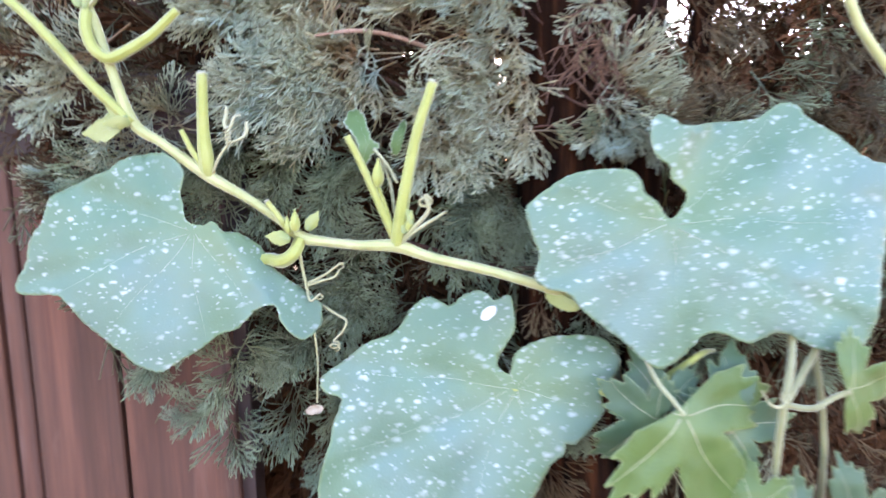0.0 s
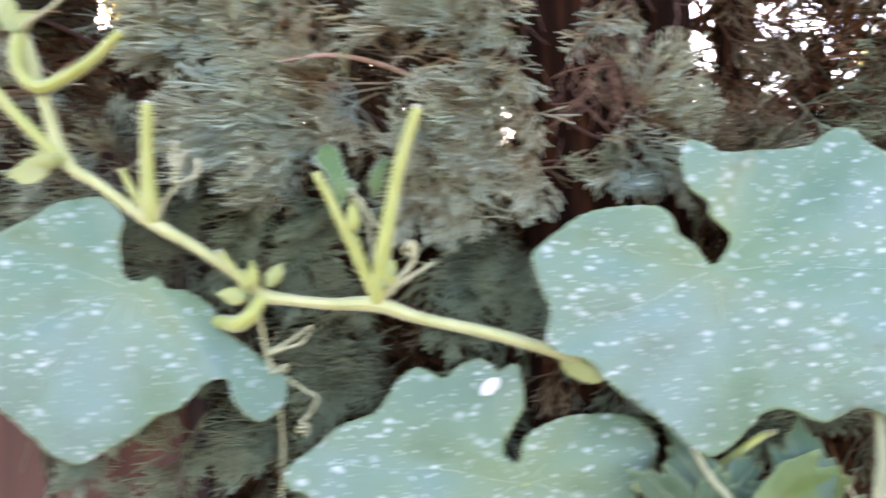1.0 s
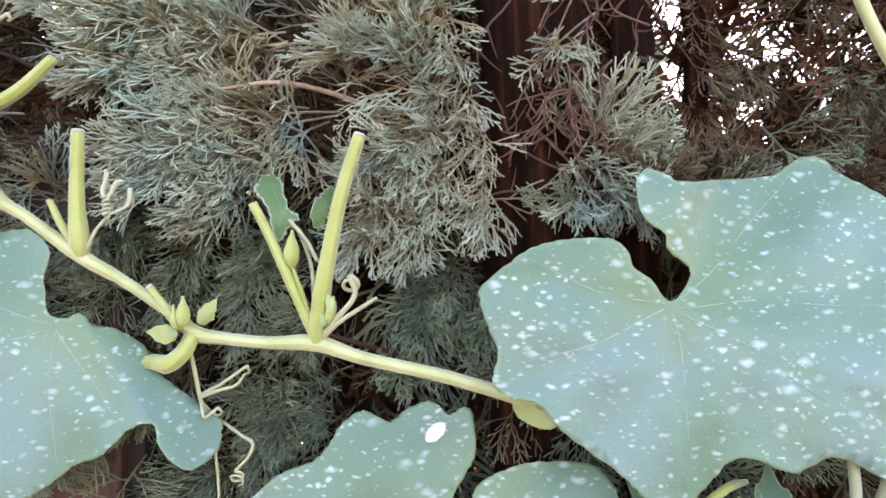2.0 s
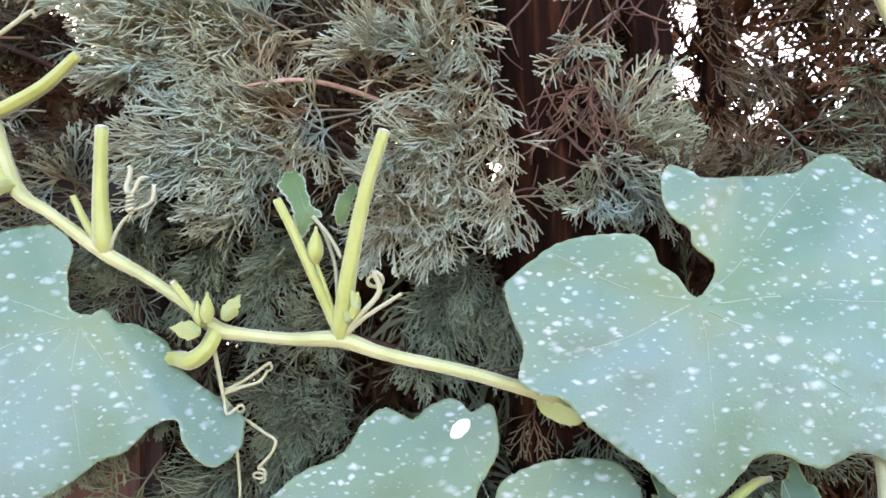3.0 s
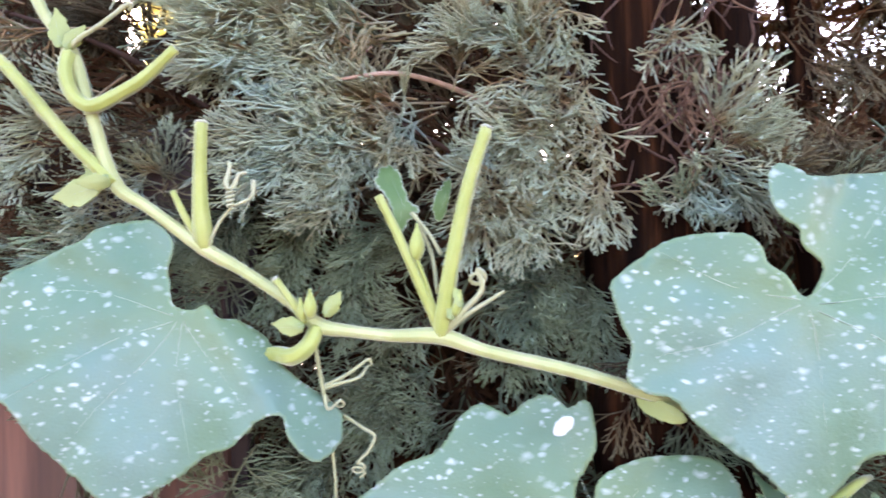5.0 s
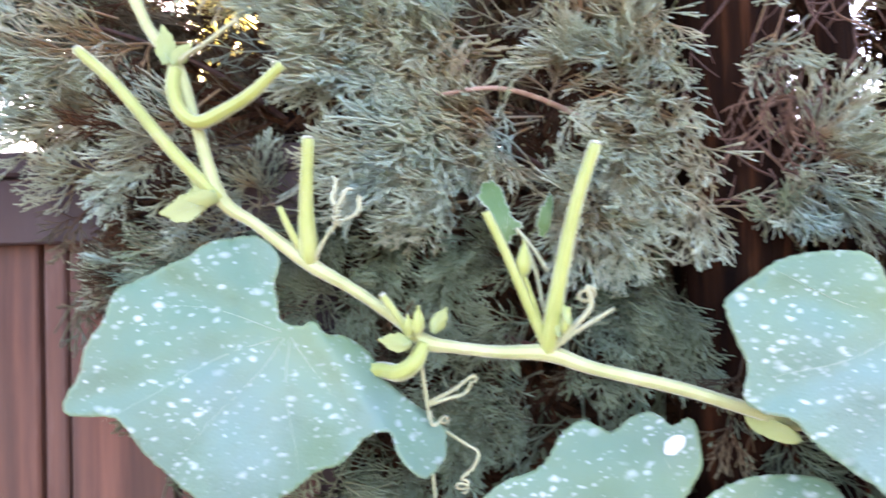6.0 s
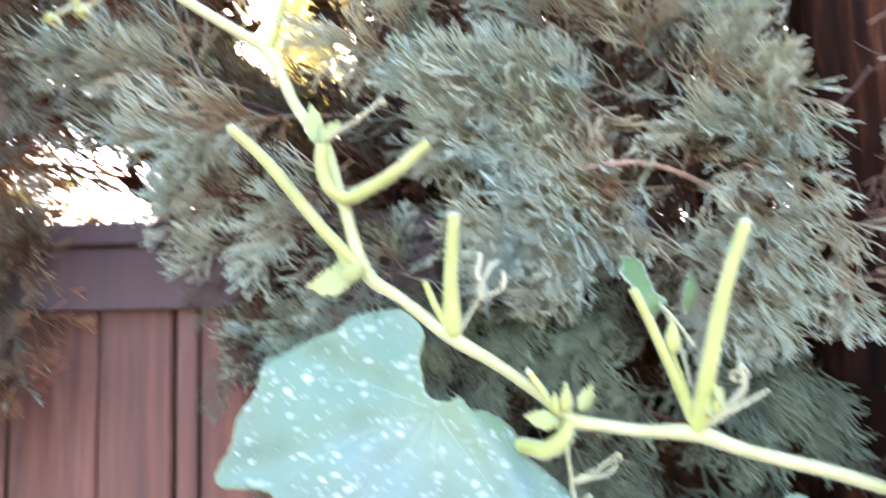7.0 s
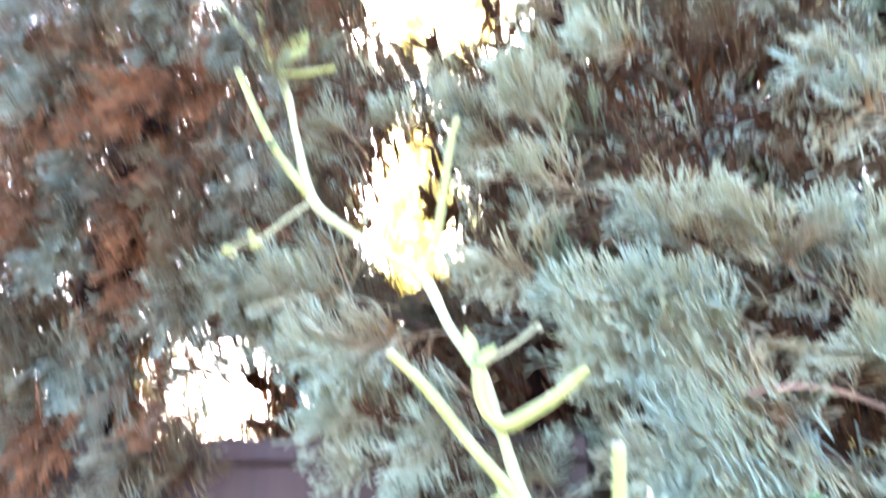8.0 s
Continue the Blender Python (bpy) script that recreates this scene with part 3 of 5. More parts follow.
CRUMPLED = [(-2.0, 1.8), (-1.3, 3.1), (-0.3, 2.9), (0.1, 2.2), (0.3, 0.8), (0.7, -0.3), (1.3, -0.6), (1.3, -1.1), (0.6, -1.7), (0.4, -2.4), (-0.3, -2.6), (-0.7, -1.5), (-0.8, -0.5), (-1.3, 0.5), (-1.8, 1.1)]
HALF_FOLDED = [(-0.9, 0.5), (-0.4, 0.9), (0.1, 1.4), (1.0, 2.1), (1.2, 1.8), (0.9, 1.0), (0.3, 0.1), (0.0, -1.3), (-0.6, -1.6), (-1.1, -0.7)]
blade("young_leaf", CRUMPLED, (110, 85, 262), MAT_CURLED, vine, (-0.078, 0.689, 1.680), (0.95, 0.30, 0.0), (0.0, 0.15, 0.98), 0.008, 0.004, 21, "small crumpled grey-green young leaf with a pale margin", 4, 0.0022, hub=(0.2, -0.9))
blade("young_leaf", HALF_FOLDED, (65, 250), MAT_CURLED, vine, (-0.041, 0.693, 1.678), (0.8, 0.6, 0.0), (0.0, 0.1, 0.99), 0.006, 0.003, 22, "small folded grey-green young leaf with a pale margin", 4, 0.0022)
tube("young_petiole", [(-0.046, 0.680, 1.632), (-0.056, 0.684, 1.650), (-0.070, 0.686, 1.668)], 0.0017, MAT_TENDRIL, vine)
small_leaf((-0.322, 0.668, 1.699), (0.15, 0.1, 1), (-1, -0.1, -0.22), 4.4, 23, label="pale green bract")
small_leaf((-0.317, 0.667, 1.704), (0.5, 0.1, 0.9), (-0.85, -0.1, 0.5), 2.6, 35)
small_leaf((-0.314, 0.666, 1.700), (0.1, 0.2, -1), (-0.9, -0.3, -0.05), 2.4, 36)
small_leaf((-0.140, 0.668, 1.585), (0.8, 0.2, -0.5), (0.55, -0.1, 0.8), 2.2, 24)
small_leaf((-0.158, 0.664, 1.577), (0.1, 0, 1), (-1, -0.15, 0.12), 2.6, 26)
stub([(-0.158, 0.672, 1.580), (-0.168, 0.669, 1.598), (-0.180, 0.667, 1.616)], [0.0034, 0.0031, 0.0027])
small_leaf((-0.355, 0.670, 1.815), (0.9, 0.2, 0.3), (-0.15, -0.1, 1), 3.4, 28)
small_leaf((-0.350, 0.668, 1.812), (0.7, 0.2, -0.5), (0.5, -0.1, 0.6), 2.4, 29)
small_leaf((-0.563, 0.676, 2.160), (0.9, 0.2, -0.2), (0.45, 0, 0.9), 5.0, 30)
blade("bract", [(-1.5, 0.3), (-1.1, 0.6), (0.0, 0.7), (1.0, 0.5), (1.6, -0.1), (1.0, -0.6), (0.0, -0.7), (-1.0, -0.5)], (165, 180, 195), MAT_YOUNG, vine, (0.126, 0.658, 1.502), (0.95, 0.1, -0.28), (0.28, 0, 0.95), 0.006, 0.001, 31,
      "pale yellow-green shell-shaped bract", 5, 0.0004, hub=(1.6, 0.0))


def bud(origin, up, length, width):
    """A closed flower bud, ribbed and pointed."""
    d = Vector(up).normalized()
    s = np.linspace(0, 1, 10)
    pts = [Vector(origin) + d * float(length * q) for q in s]
    r = [width * (0.25 + math.sin(min(q * 1.15, 1.0) * math.pi) ** 0.8 * 0.75) * (1 - 0.5 * q) + 0.0004 for q in s]
    v, f = tube_arrays(pts, r, 15, 5, 0.14)
    put("flower_bud", mesh_of("flower_bud", v, f, MAT_PETIOLE), vine, "small closed green-yellow flower bud")


bud((-0.066, 0.672, 1.628), (0.05, 0, 1), 0.030, 0.0070)
bud((-0.152, 0.664, 1.584), (0.05, -0.1, 1), 0.024, 0.0058)
bud((-0.158, 0.666, 1.582), (-0.1, -0.1, 1), 0.019, 0.0042)
bud((-0.036, 0.668, 1.582), (0.25, -0.1, 1), 0.022, 0.0044)
small_leaf((-0.040, 0.666, 1.580), (0.9, 0.1, -0.3), (0.3, -0.1, 0.9), 1.9, 32)
small_leaf((-0.030, 0.664, 1.590), (0.5, 0.3, 0.4), (-0.1, -0.2, 0.9), 1.6, 33)
bud((-0.571, 0.668, 1.947), (-0.4, -0.1, -0.5), 0.012, 0.0046)
bud((-0.600, 0.668, 1.942), (-0.5, -0.1, -0.4), 0.013, 0.0052)
bud((-0.578, 0.667, 1.949), (-0.1, -0.2, 0.9), 0.009, 0.0038)
tube("flower_stalk", [(-0.048, 0.676, 1.567), (-0.056, 0.674, 1.600), (-0.066, 0.672, 1.630)], 0.0018, MAT_PETIOLE, vine)
tube("flower_stalk", [(-0.050, 0.680, 1.60), (-0.054, 0.690, 1.63), (-0.064, 0.692, 1.660)], 0.0016, MAT_TENDRIL, vine)


def tendril(points, r, coil=None, label="thin pale tendril"):
    pts = list(points)
    if coil:
        radius, turns, drop = coil
        c = Vector(pts[-1])
        for i in range(1, int(turns * 8) + 1):
            a = i * math.pi / 4
            pts.append((c.x + radius * math.sin(a), c.y + radius * 0.5 * (1 - math.cos(a)), c.z - drop * i / 8 - radius * (1 - math.cos(a)) * 0.8))
    n = len(pts)
    tube("tendril", pts, [0.85 * r * (1 - 0.50 * i / n) for i in range(n)], MAT_TENDRIL, vine, label, 7, 5)


tendril([(-0.152, 0.672, 1.572), (-0.150, 0.680, 1.545), (-0.147, 0.684, 1.520), (-0.147, 0.705, 1.490), (-0.148, 0.716, 1.465), (-0.145, 0.712, 1.430), (-0.146, 0.702, 1.386)], 0.0023)
tendril([(-0.147, 0.684, 1.526), (-0.128, 0.682, 1.535), (-0.110, 0.684, 1.547)], 0.0018, (0.003, 0.6, 0.002))
tendril([(-0.147, 0.684, 1.524), (-0.132, 0.681, 1.529), (-0.117, 0.682, 1.533), (-0.110, 0.684, 1.542)], 0.0020)
tendril([(-0.147, 0.684, 1.520), (-0.143, 0.680, 1.508), (-0.134, 0.684, 1.514)], 0.0016, (0.003, 0.8, 0.002))
tendril([(-0.147, 0.684, 1.520), (-0.142, 0.700, 1.504), (-0.133, 0.702, 1.497), (-0.118, 0.695, 1.489), (-0.107, 0.690, 1.483), (-0.111, 0.688, 1.472), (-0.121, 0.688, 1.462)], 0.0018, (0.005, 1.6, 0.004))
tendril([(-0.237, 0.674, 1.646), (-0.228, 0.672, 1.662), (-0.222, 0.672, 1.670), (-0.216, 0.672, 1.676)], 0.0020)
coil = [(-0.2165 + 0.0022 * math.cos(i * 1.3), 0.670 + 0.0022 * math.sin(i * 1.3), 1.675 + 0.00072 * i) for i in range(24)]
tube("tendril", coil, 0.0013, MAT_CREAM, vine, "tightly coiled cream tendril", 7, 4)
tube("tendril", [(-0.218, 0.671, 1.690), (-0.220, 0.671, 1.697), (-0.218, 0.672, 1.704), (-0.217, 0.672, 1.711), (-0.219, 0.673, 1.714)], [0.0021, 0.0021, 0.0020, 0.0018, 0.0013], MAT_CREAM, vine, "cream tendril", 8, 5)
tube("tendril", [(-0.217, 0.671, 1.690), (-0.213, 0.671, 1.694), (-0.210, 0.671, 1.701), (-0.207, 0.672, 1.704), (-0.203, 0.673, 1.704)], [0.0019, 0.0018, 0.0017, 0.0016, 0.0012], MAT_CREAM, vine, "cream tendril", 8, 5)
tube("tendril", [(-0.215, 0.671, 1.677), (-0.207, 0.672, 1.680), (-0.201, 0.672, 1.683), (-0.198, 0.672, 1.688), (-0.1975, 0.672, 1.698)], [0.0011, 0.0013, 0.0016, 0.0020, 0.0019], MAT_CREAM, vine, "cream tendril", 8, 5)
tendril([(-0.046, 0.676, 1.567), (-0.030, 0.668, 1.585), (-0.014, 0.666, 1.603), (-0.017, 0.664, 1.618)], 0.0028, (0.006, 1.0, 0.002))
tendril([(-0.046, 0.676, 1.567), (-0.028, 0.668, 1.582), (-0.008, 0.666, 1.594), (0.004, 0.666, 1.601)], 0.0026)
tendril([(-0.351, 0.674, 1.812), (-0.338, 0.668, 1.820), (-0.320, 0.666, 1.829), (-0.298, 0.668, 1.846)], 0.0024, (0.003, 0.5, -0.003))
tendril([(-0.522, 0.682, 1.991), (-0.546, 0.674, 1.969), (-0.566, 0.670, 1.950), (-0.571, 0.668, 1.945)], 0.0030, (0.004, 0.8, 0.002))
tendril([(-0.566, 0.670, 1.950), (-0.585, 0.668, 1.947), (-0.600, 0.668, 1.940)], 0.0028, (0.004, 1.0, 0.002))



def stem_hairs(points, radius, count, seed):
    """Short pale bristles all along a stem."""
    rng = np.random.default_rng(seed)
    c = spline(points, 8)
    V, F = [], []
    for i in range(count):
        k = rng.uniform(0, len(c) - 2)
        p = c[int(k)] + (c[int(k) + 1] - c[int(k)]) * (k - int(k))
        d = rng.normal(0, 1, 3)
        t = c[int(k) + 1] - c[int(k)]
        t = t / np.linalg.norm(t)
        d = d - t * (d @ t)
        d = d / np.linalg.norm(d)
        w = np.cross(d, t) * 0.00011
        tip = p + d * (radius + rng.uniform(0.0010, 0.0024)) + t * rng.normal(0, 0.0005)
        V += [p + d * radius * 0.95 - w, p + d * radius * 0.95 + w, p + d * radius * 0.95 + t * 0.00018, tip]
        b = 4 * i
        F += [(b, b + 1, b + 3), (b + 1, b + 2, b + 3), (b + 2, b, b + 3)]
    put("bristles", mesh_of("bristles", V, F, MAT_CUT), vine, "short pale bristles", "stuff")


stem_hairs(STEM[3:], 0.0052, 4200, 5)
stem_hairs([(-0.048, 0.677, 1.567), (-0.038, 0.670, 1.622), (-0.023, 0.668, 1.684), (-0.006, 0.666, 1.732)], 0.0057, 800, 6)
stem_hairs([(-0.241, 0.677, 1.645), (-0.242, 0.672, 1.692), (-0.238, 0.668, 1.746)], 0.0052, 500, 7)
stem_hairs([(-0.314, 0.673, 1.699), (-0.351, 0.670, 1.738), (-0.398, 0.668, 1.796), (-0.431, 0.666, 1.828)], 0.0049, 700, 8)

# a second stem of the vine, high on the far side
tube("side_stem", [(0.385, 0.70, 1.94), (0.419, 0.70, 1.841), (0.430, 0.70, 1.811), (0.441, 0.70, 1.786), (0.455, 0.70, 1.765), (0.50, 0.71, 1.71), (0.56, 0.74, 1.6)], 0.0052, MAT_STEM, vine,
     "pale yellow-green ridged hairy stem", 12, 6, 5, 0.06)


# ---- low plant with lobed leaves ----
low = thing("lobed_climber", "young climber with light green, deeply lobed leaves below the squash", "plant", at=(0, 0, 0))


def lobed(origin, right, up, size, seed, material, label, lobes=5):
    """A palmate leaf with five toothed lobes, or the three upper ones."""
    rng = random.Random(seed)
    pts = []
    for ang, reach in ((-50, 0.62), (18, 0.85), (90, 1.0), (162, 0.85), (230, 0.62))[(5 - lobes) // 2:(5 + lobes) // 2]:
        for da, q in ((-34, 0.46), (-27, 0.60), (-21, 0.80), (-15, 0.72), (-9, 0.92), (-5, 0.86), (0, 1.06), (5, 0.87), (9, 0.92), (14, 0.73), (20, 0.80), (27, 0.60), (34, 0.46)):
            a, r = radians(ang + da), size * reach * q * rng.uniform(0.94, 1.06)
            pts.append((r * math.cos(a), r * math.sin(a)))
    pts.append((0.0, -0.06 * size))
    blade("leaf", pts, (-50, 18, 90, 162, 230), material, low, origin, right, up, 0.022, 0.006, seed, label, 4, 0.0004, vein_mat=MAT_TENDRIL, vein_size=2.4)


def turned(angle, back=0.0, tip=0.0):
    """The two axes of a leaf whose midrib points that way, in degrees; back: how far its far side leans away, tip: its end."""
    a = radians(angle)
    return (math.sin(a), -back, -math.cos(a)), (math.cos(a), tip, math.sin(a))


lobed((0.287, 0.622, 1.377), *turned(80, 0.0, 0.2), 8.7, 41, MAT_LOBED_DARK, "bluish-green deeply lobed leaf")
lobed((0.233, 0.606, 1.400), *turned(-63, 0.30, -0.15), 12.8, 42, MAT_LOBED, "light yellow-green deeply lobed leaf", 3)
lobed((0.214, 0.628, 1.385), *turned(218, 0.0, 0.1), 8.0, 47, MAT_LOBED_DARK, "bluish-green deeply lobed leaf")
lobed((0.224, 0.634, 1.398), *turned(118, 0.0, 0.2), 6.4, 48, MAT_LOBED_DARK, "bluish-green deeply lobed leaf", 3)
lobed((0.302, 0.600, 1.307), *turned(105, 0.2, 0.1), 5.4, 43, MAT_LOBED, "light yellow-green deeply lobed leaf")
lobed((0.396, 0.606, 1.421), *turned(8, 0.0, 0.1), 7.0, 44, MAT_LOBED, "light yellow-green deeply lobed leaf", 3)
lobed((0.346, 0.600, 1.279), *turned(88, 0.0, -0.2), 5.6, 45, MAT_LOBED_DARK, "bluish-green deeply lobed leaf")
lobed((0.415, 0.615, 1.276), *turned(102, 0.0, -0.1), 7.0, 46, MAT_LOBED_DARK, "bluish-green deeply lobed leaf")
tube("stem", [(0.33, 0.66, 0.02), (0.33, 0.65, 0.6), (0.328, 0.63, 1.15), (0.332, 0.62, 1.33), (0.337, 0.618, 1.404), (0.350, 0.632, 1.445), (0.362, 0.66, 1.49), (0.37, 0.69, 1.53)], 0.0040, MAT_OLD_STEM, low, sides=9)
tube("stem", [(0.337, 0.618, 1.404), (0.358, 0.630, 1.428), (0.384, 0.648, 1.455), (0.42, 0.685, 1.50)], [0.0046, 0.0042, 0.004, 0.003], MAT_OLD_STEM, low, sides=9)
tube("stem", [(0.37, 0.67, 0.02), (0.40, 0.67, 0.7), (0.404, 0.66, 1.25), (0.403, 0.66, 1.36), (0.40, 0.68, 1.45)], 0.0036, MAT_OLD_STEM, low, sides=9)
tube("petiole", [(0.337, 0.618, 1.404), (0.362, 0.612, 1.402), (0.380, 0.611, 1.412), (0.396, 0.608, 1.421)], [0.0036, 0.0032, 0.003, 0.0026], MAT_OLD_STEM, low, sides=9)
tube("petiole", [(0.332, 0.62, 1.33), (0.320, 0.605, 1.318), (0.302, 0.600, 1.307)], [0.003, 0.0026, 0.002], MAT_OLD_STEM, low, sides=8)
tube("petiole", [(0.330, 0.628, 1.22), (0.29, 0.632, 1.32), (0.280, 0.630, 1.36), (0.287, 0.622, 1.377)], [0.003, 0.0028, 0.0025, 0.002], MAT_OLD_STEM, low, sides=8)
tube("petiole", [(0.206, 0.640, 1.445), (0.215, 0.628, 1.425), (0.225, 0.614, 1.412), (0.233, 0.606, 1.400)], [0.0020, 0.0022, 0.0022, 0.002], MAT_TENDRIL, low, sides=8)
tube("petiole", [(0.329, 0.63, 1.18), (0.34, 0.61, 1.24), (0.346, 0.60, 1.279)], [0.003, 0.0028, 0.002], MAT_OLD_STEM, low, sides=8)
tube("petiole", [(0.404, 0.66, 1.20), (0.412, 0.63, 1.25), (0.415, 0.615, 1.276)], [0.003, 0.0028, 0.002], MAT_OLD_STEM, low, sides=8)
tube("tendril", [(0.336, 0.617, 1.405), (0.328, 0.612, 1.404), (0.317, 0.608, 1.410), (0.308, 0.606, 1.424)], [0.002, 0.0016, 0.0012, 0.0008], MAT_TENDRIL, low, sides=7)
tube("tendril", [(0.337, 0.616, 1.406), (0.332, 0.611, 1.412), (0.329, 0.609, 1.420)], [0.002, 0.0015, 0.0009], MAT_TENDRIL, low, sides=7)
tube("old_stem", [(0.10, 0.735, 1.40), (0.150, 0.71, 1.398), (0.171, 0.680, 1.399), (0.210, 0.668, 1.402), (0.245, 0.665, 1.425), (0.273, 0.668, 1.443), (0.296, 0.69, 1.440)], [0.0044] * 5 + [0.0036, 0.0024], MAT_PETIOLE, vine,
     "yellowed old stem", 10)

# ---- dry petal and a painted sun spot ----


def petal(name, origin, right, up, length, width, material, label, curl):
    k = 9
    verts, faces = [], []
    R, U = Vector(right).normalized(), Vector(up).normalized()
    N = R.cross(U).normalized()
    for i in range(k):
        s = i / (k - 1)
        w = width * math.sin(math.pi * (0.08 + 0.88 * s)) ** 0.7
        for j in range(5):
            q = j / 2 - 1
            verts.append(R * (w * q * 0.5) + U * (length * (s - 0.5)) + N * (curl * (q * q + 0.6 * (s - 0.5) ** 2)))
    for i in range(k - 1):
        for j in range(4):
            faces.append((i * 5 + j, i * 5 + j + 1, i * 5 + j + 6, i * 5 + j + 5))
    ob = put(name, mesh_of(name, verts, faces, material))
    ob.location = origin
    ob.modifiers.new("thickness", "SOLIDIFY").thickness = 0.0006
    return tagged(ob, label, "petal")


# thin white patch that stands for a sunlit spot on the leaf
petal("white_petal", (0.0465, 0.6655, 1.4935), (0.75, 0.0, 0.65), (-0.6, 0.2, 0.75), 0.011, 0.020, MAT_WHITE, "white patch painted as a spot of sun on a squash leaf", 0.001)
petal("dry_petal", (-0.148, 0.698, 1.380), (1, 0.1, 0.2), (-0.3, 0.2, 0.9), 0.010, 0.020, MAT_PETAL, "shrivelled tan petal hanging from a tendril", 0.004)


# ---- cypress hedge ----
def spray_lines(rng, length, segs, flat, forks):
    """The cord-like twigs of one spray along +x, its fan near the xy plane: points, radii and tip values of each."""
    lines = []

    def cord(p, a, tilt, bend, n, step, r0, t0, t1):
        """One smoothly curving twig; gives its points and the way it goes at each."""
        pts, ways = [np.array(p)], [(a, tilt)]
        for i in range(n):
            q = pts[-1] + np.array([math.cos(a) * math.cos(tilt), math.sin(a) * math.cos(tilt), math.sin(tilt)]) * step * rng.uniform(0.85, 1.15)
            pts.append(q)
            a += bend + rng.normal(0, 0.11)
            tilt = tilt * 0.93 + rng.normal(0, flat * 0.22)
            ways.append((a, tilt))
        lines.append((np.array(pts), r0, r0 * 0.82, t0, t1))
        return pts, ways

    step = length / segs
    side = 1 if rng.uniform() < 0.5 else -1
    main, ways = cord((0, 0, 0), rng.normal(0, 0.12), rng.normal(0, flat), rng.normal(0, 0.08), segs, step, 0.00118, 0.0, 1.0)
    for i in range(1, segs):
        reach = (0.60 * (1 - i / segs) * length + 0.011) * rng.uniform(0.75, 1.2)
        a, tilt = ways[i]
        at = i / segs
        pts, turns = cord(main[i], a + side * rng.uniform(0.42, 0.72), tilt + rng.normal(0, flat * 0.8), -side * rng.uniform(0.10, 0.34), 3, reach / 3, 0.00098, at, min(1.0, at + 0.15 + reach / length))
        for j in (1, 2):
            if rng.uniform() < forks:
                hand = side if rng.uniform() < 0.65 else -side
                cord(pts[j], turns[j][0] + hand * rng.uniform(0.40, 0.70), turns[j][1] + rng.normal(0, flat * 0.8), -hand * rng.uniform(0.05, 0.2), 2, reach * 0.22, 0.00088, min(1.0, at + 0.15), min(1.0, at + 0.3 + 0.8 * reach / length))
        side = -side
    return lines


def spray_arrays(seed, length, segs, flat=0.25, forks=0.5, thick=1.0, tips=1.0):
    rng = np.random.default_rng(seed)
    V, F, T, base = [], [], [], 0
    for pts, r0, r1, t0, t1 in spray_lines(rng, length, segs, flat, forks):
        k = len(pts)
        v, f = tube_arrays(pts, np.linspace(r0, r1, k) * thick, 3, cap=False)
        V.append(v)
        F.append(np.array(f) + base)
        T.append(np.repeat(np.linspace(t0, t1, k), 3) * tips)
        base += len(v)
    return np.concatenate(V), np.concatenate(F), np.concatenate(T)


def ribbon_arrays(seed, length, segs, flat, forks, width):
    """A spray of flat scale leaves: one thin strip for each twig."""
    rng = np.random.default_rng(seed)
    V, T = [], []
    for pts, r0, r1, t0, t1 in spray_lines(rng, length, segs, flat, forks):
        for i, (p, q) in enumerate(zip(pts, pts[1:])):
            w = np.cross(q - p, (0.2, 0.1, 1.0))
            w = w / (np.linalg.norm(w) + 1e-9) * width * r0 / 0.001
            ta, tb = (t0 + (t1 - t0) * j / (len(pts) - 1) for j in (i, i + 1))
            V += [p - w, p + w, q + w * 0.8, q - w * 0.8]
            T += [ta, ta, tb, tb]
    return np.array(V), np.arange(len(V)).reshape(-1, 4), np.array(T)


def array_mesh(name, verts, quads, tips, material):
    me = bpy.data.meshes.new(name)
    me.vertices.add(len(verts))
    me.vertices.foreach_set("co", verts.astype(np.float32).ravel())
    me.loops.add(quads.size)
    me.loops.foreach_set("vertex_index", quads.astype(np.int32).ravel())
    me.polygons.add(len(quads))
    me.polygons.foreach_set("loop_start", np.arange(0, quads.size, 4, dtype=np.int32))
    me.polygons.foreach_set("use_smooth", np.ones(len(quads), dtype=bool))
    me.update(calc_edges=True)
    at = me.attributes.new("tip", "FLOAT", "POINT")
    at.data.foreach_set("value", tips.astype(np.float32))
    me.materials.append(material)
    return me


FINE = [spray_arrays(100 + i, 0.060, 8, 0.22, 0.6) for i in range(8)]
FERN = [spray_arrays(180 + i, 0.052, 10, 0.12, 0.95, 0.95) for i in range(6)]  # flat and feathery, lower down
INNER = [spray_arrays(150 + i, 0.060, 8, 0.22, 0.5, 1.0, 0.55) for i in range(6)]  # browner, near the root of a branch
LOOSE = [spray_arrays(200 + i, 0.095, 8, 0.30, 0.45, 1.0) for i in range(6)]
COARSE = [ribbon_arrays(300 + i, 0.125, 8, 0.45, 0.6, 0.0021) for i in range(6)]  # deep inside, broader
BACK = [ribbon_arrays(350 + i, 0.12, 6, 0.5, 0.8, 0.0065) for i in range(6)]  # broad strips for the far side, added to block pinholes of sky light


def inside(x, z, spots):
    """Whether a place lies in one of the oval hollows (x, z, half width, half height)."""
    return any(((x - a) / w) ** 2 + ((z - b) / h) ** 2 < 1 for a, b, w, h in spots)


def open_sky(x, y, z):
    """Whether a place lies in a slanting gap right through the foliage."""
    for a, b, w, h, y0, sx, sz in SKY:
        k = (y - 0.13) / (y0 - 0.13)  # the gaps widen with depth
        if ((x - a - sx * (y - y0)) / (w * k)) ** 2 + ((z - b - sz * (y - y0)) / (h * k)) ** 2 < 1:
            return True
    return False


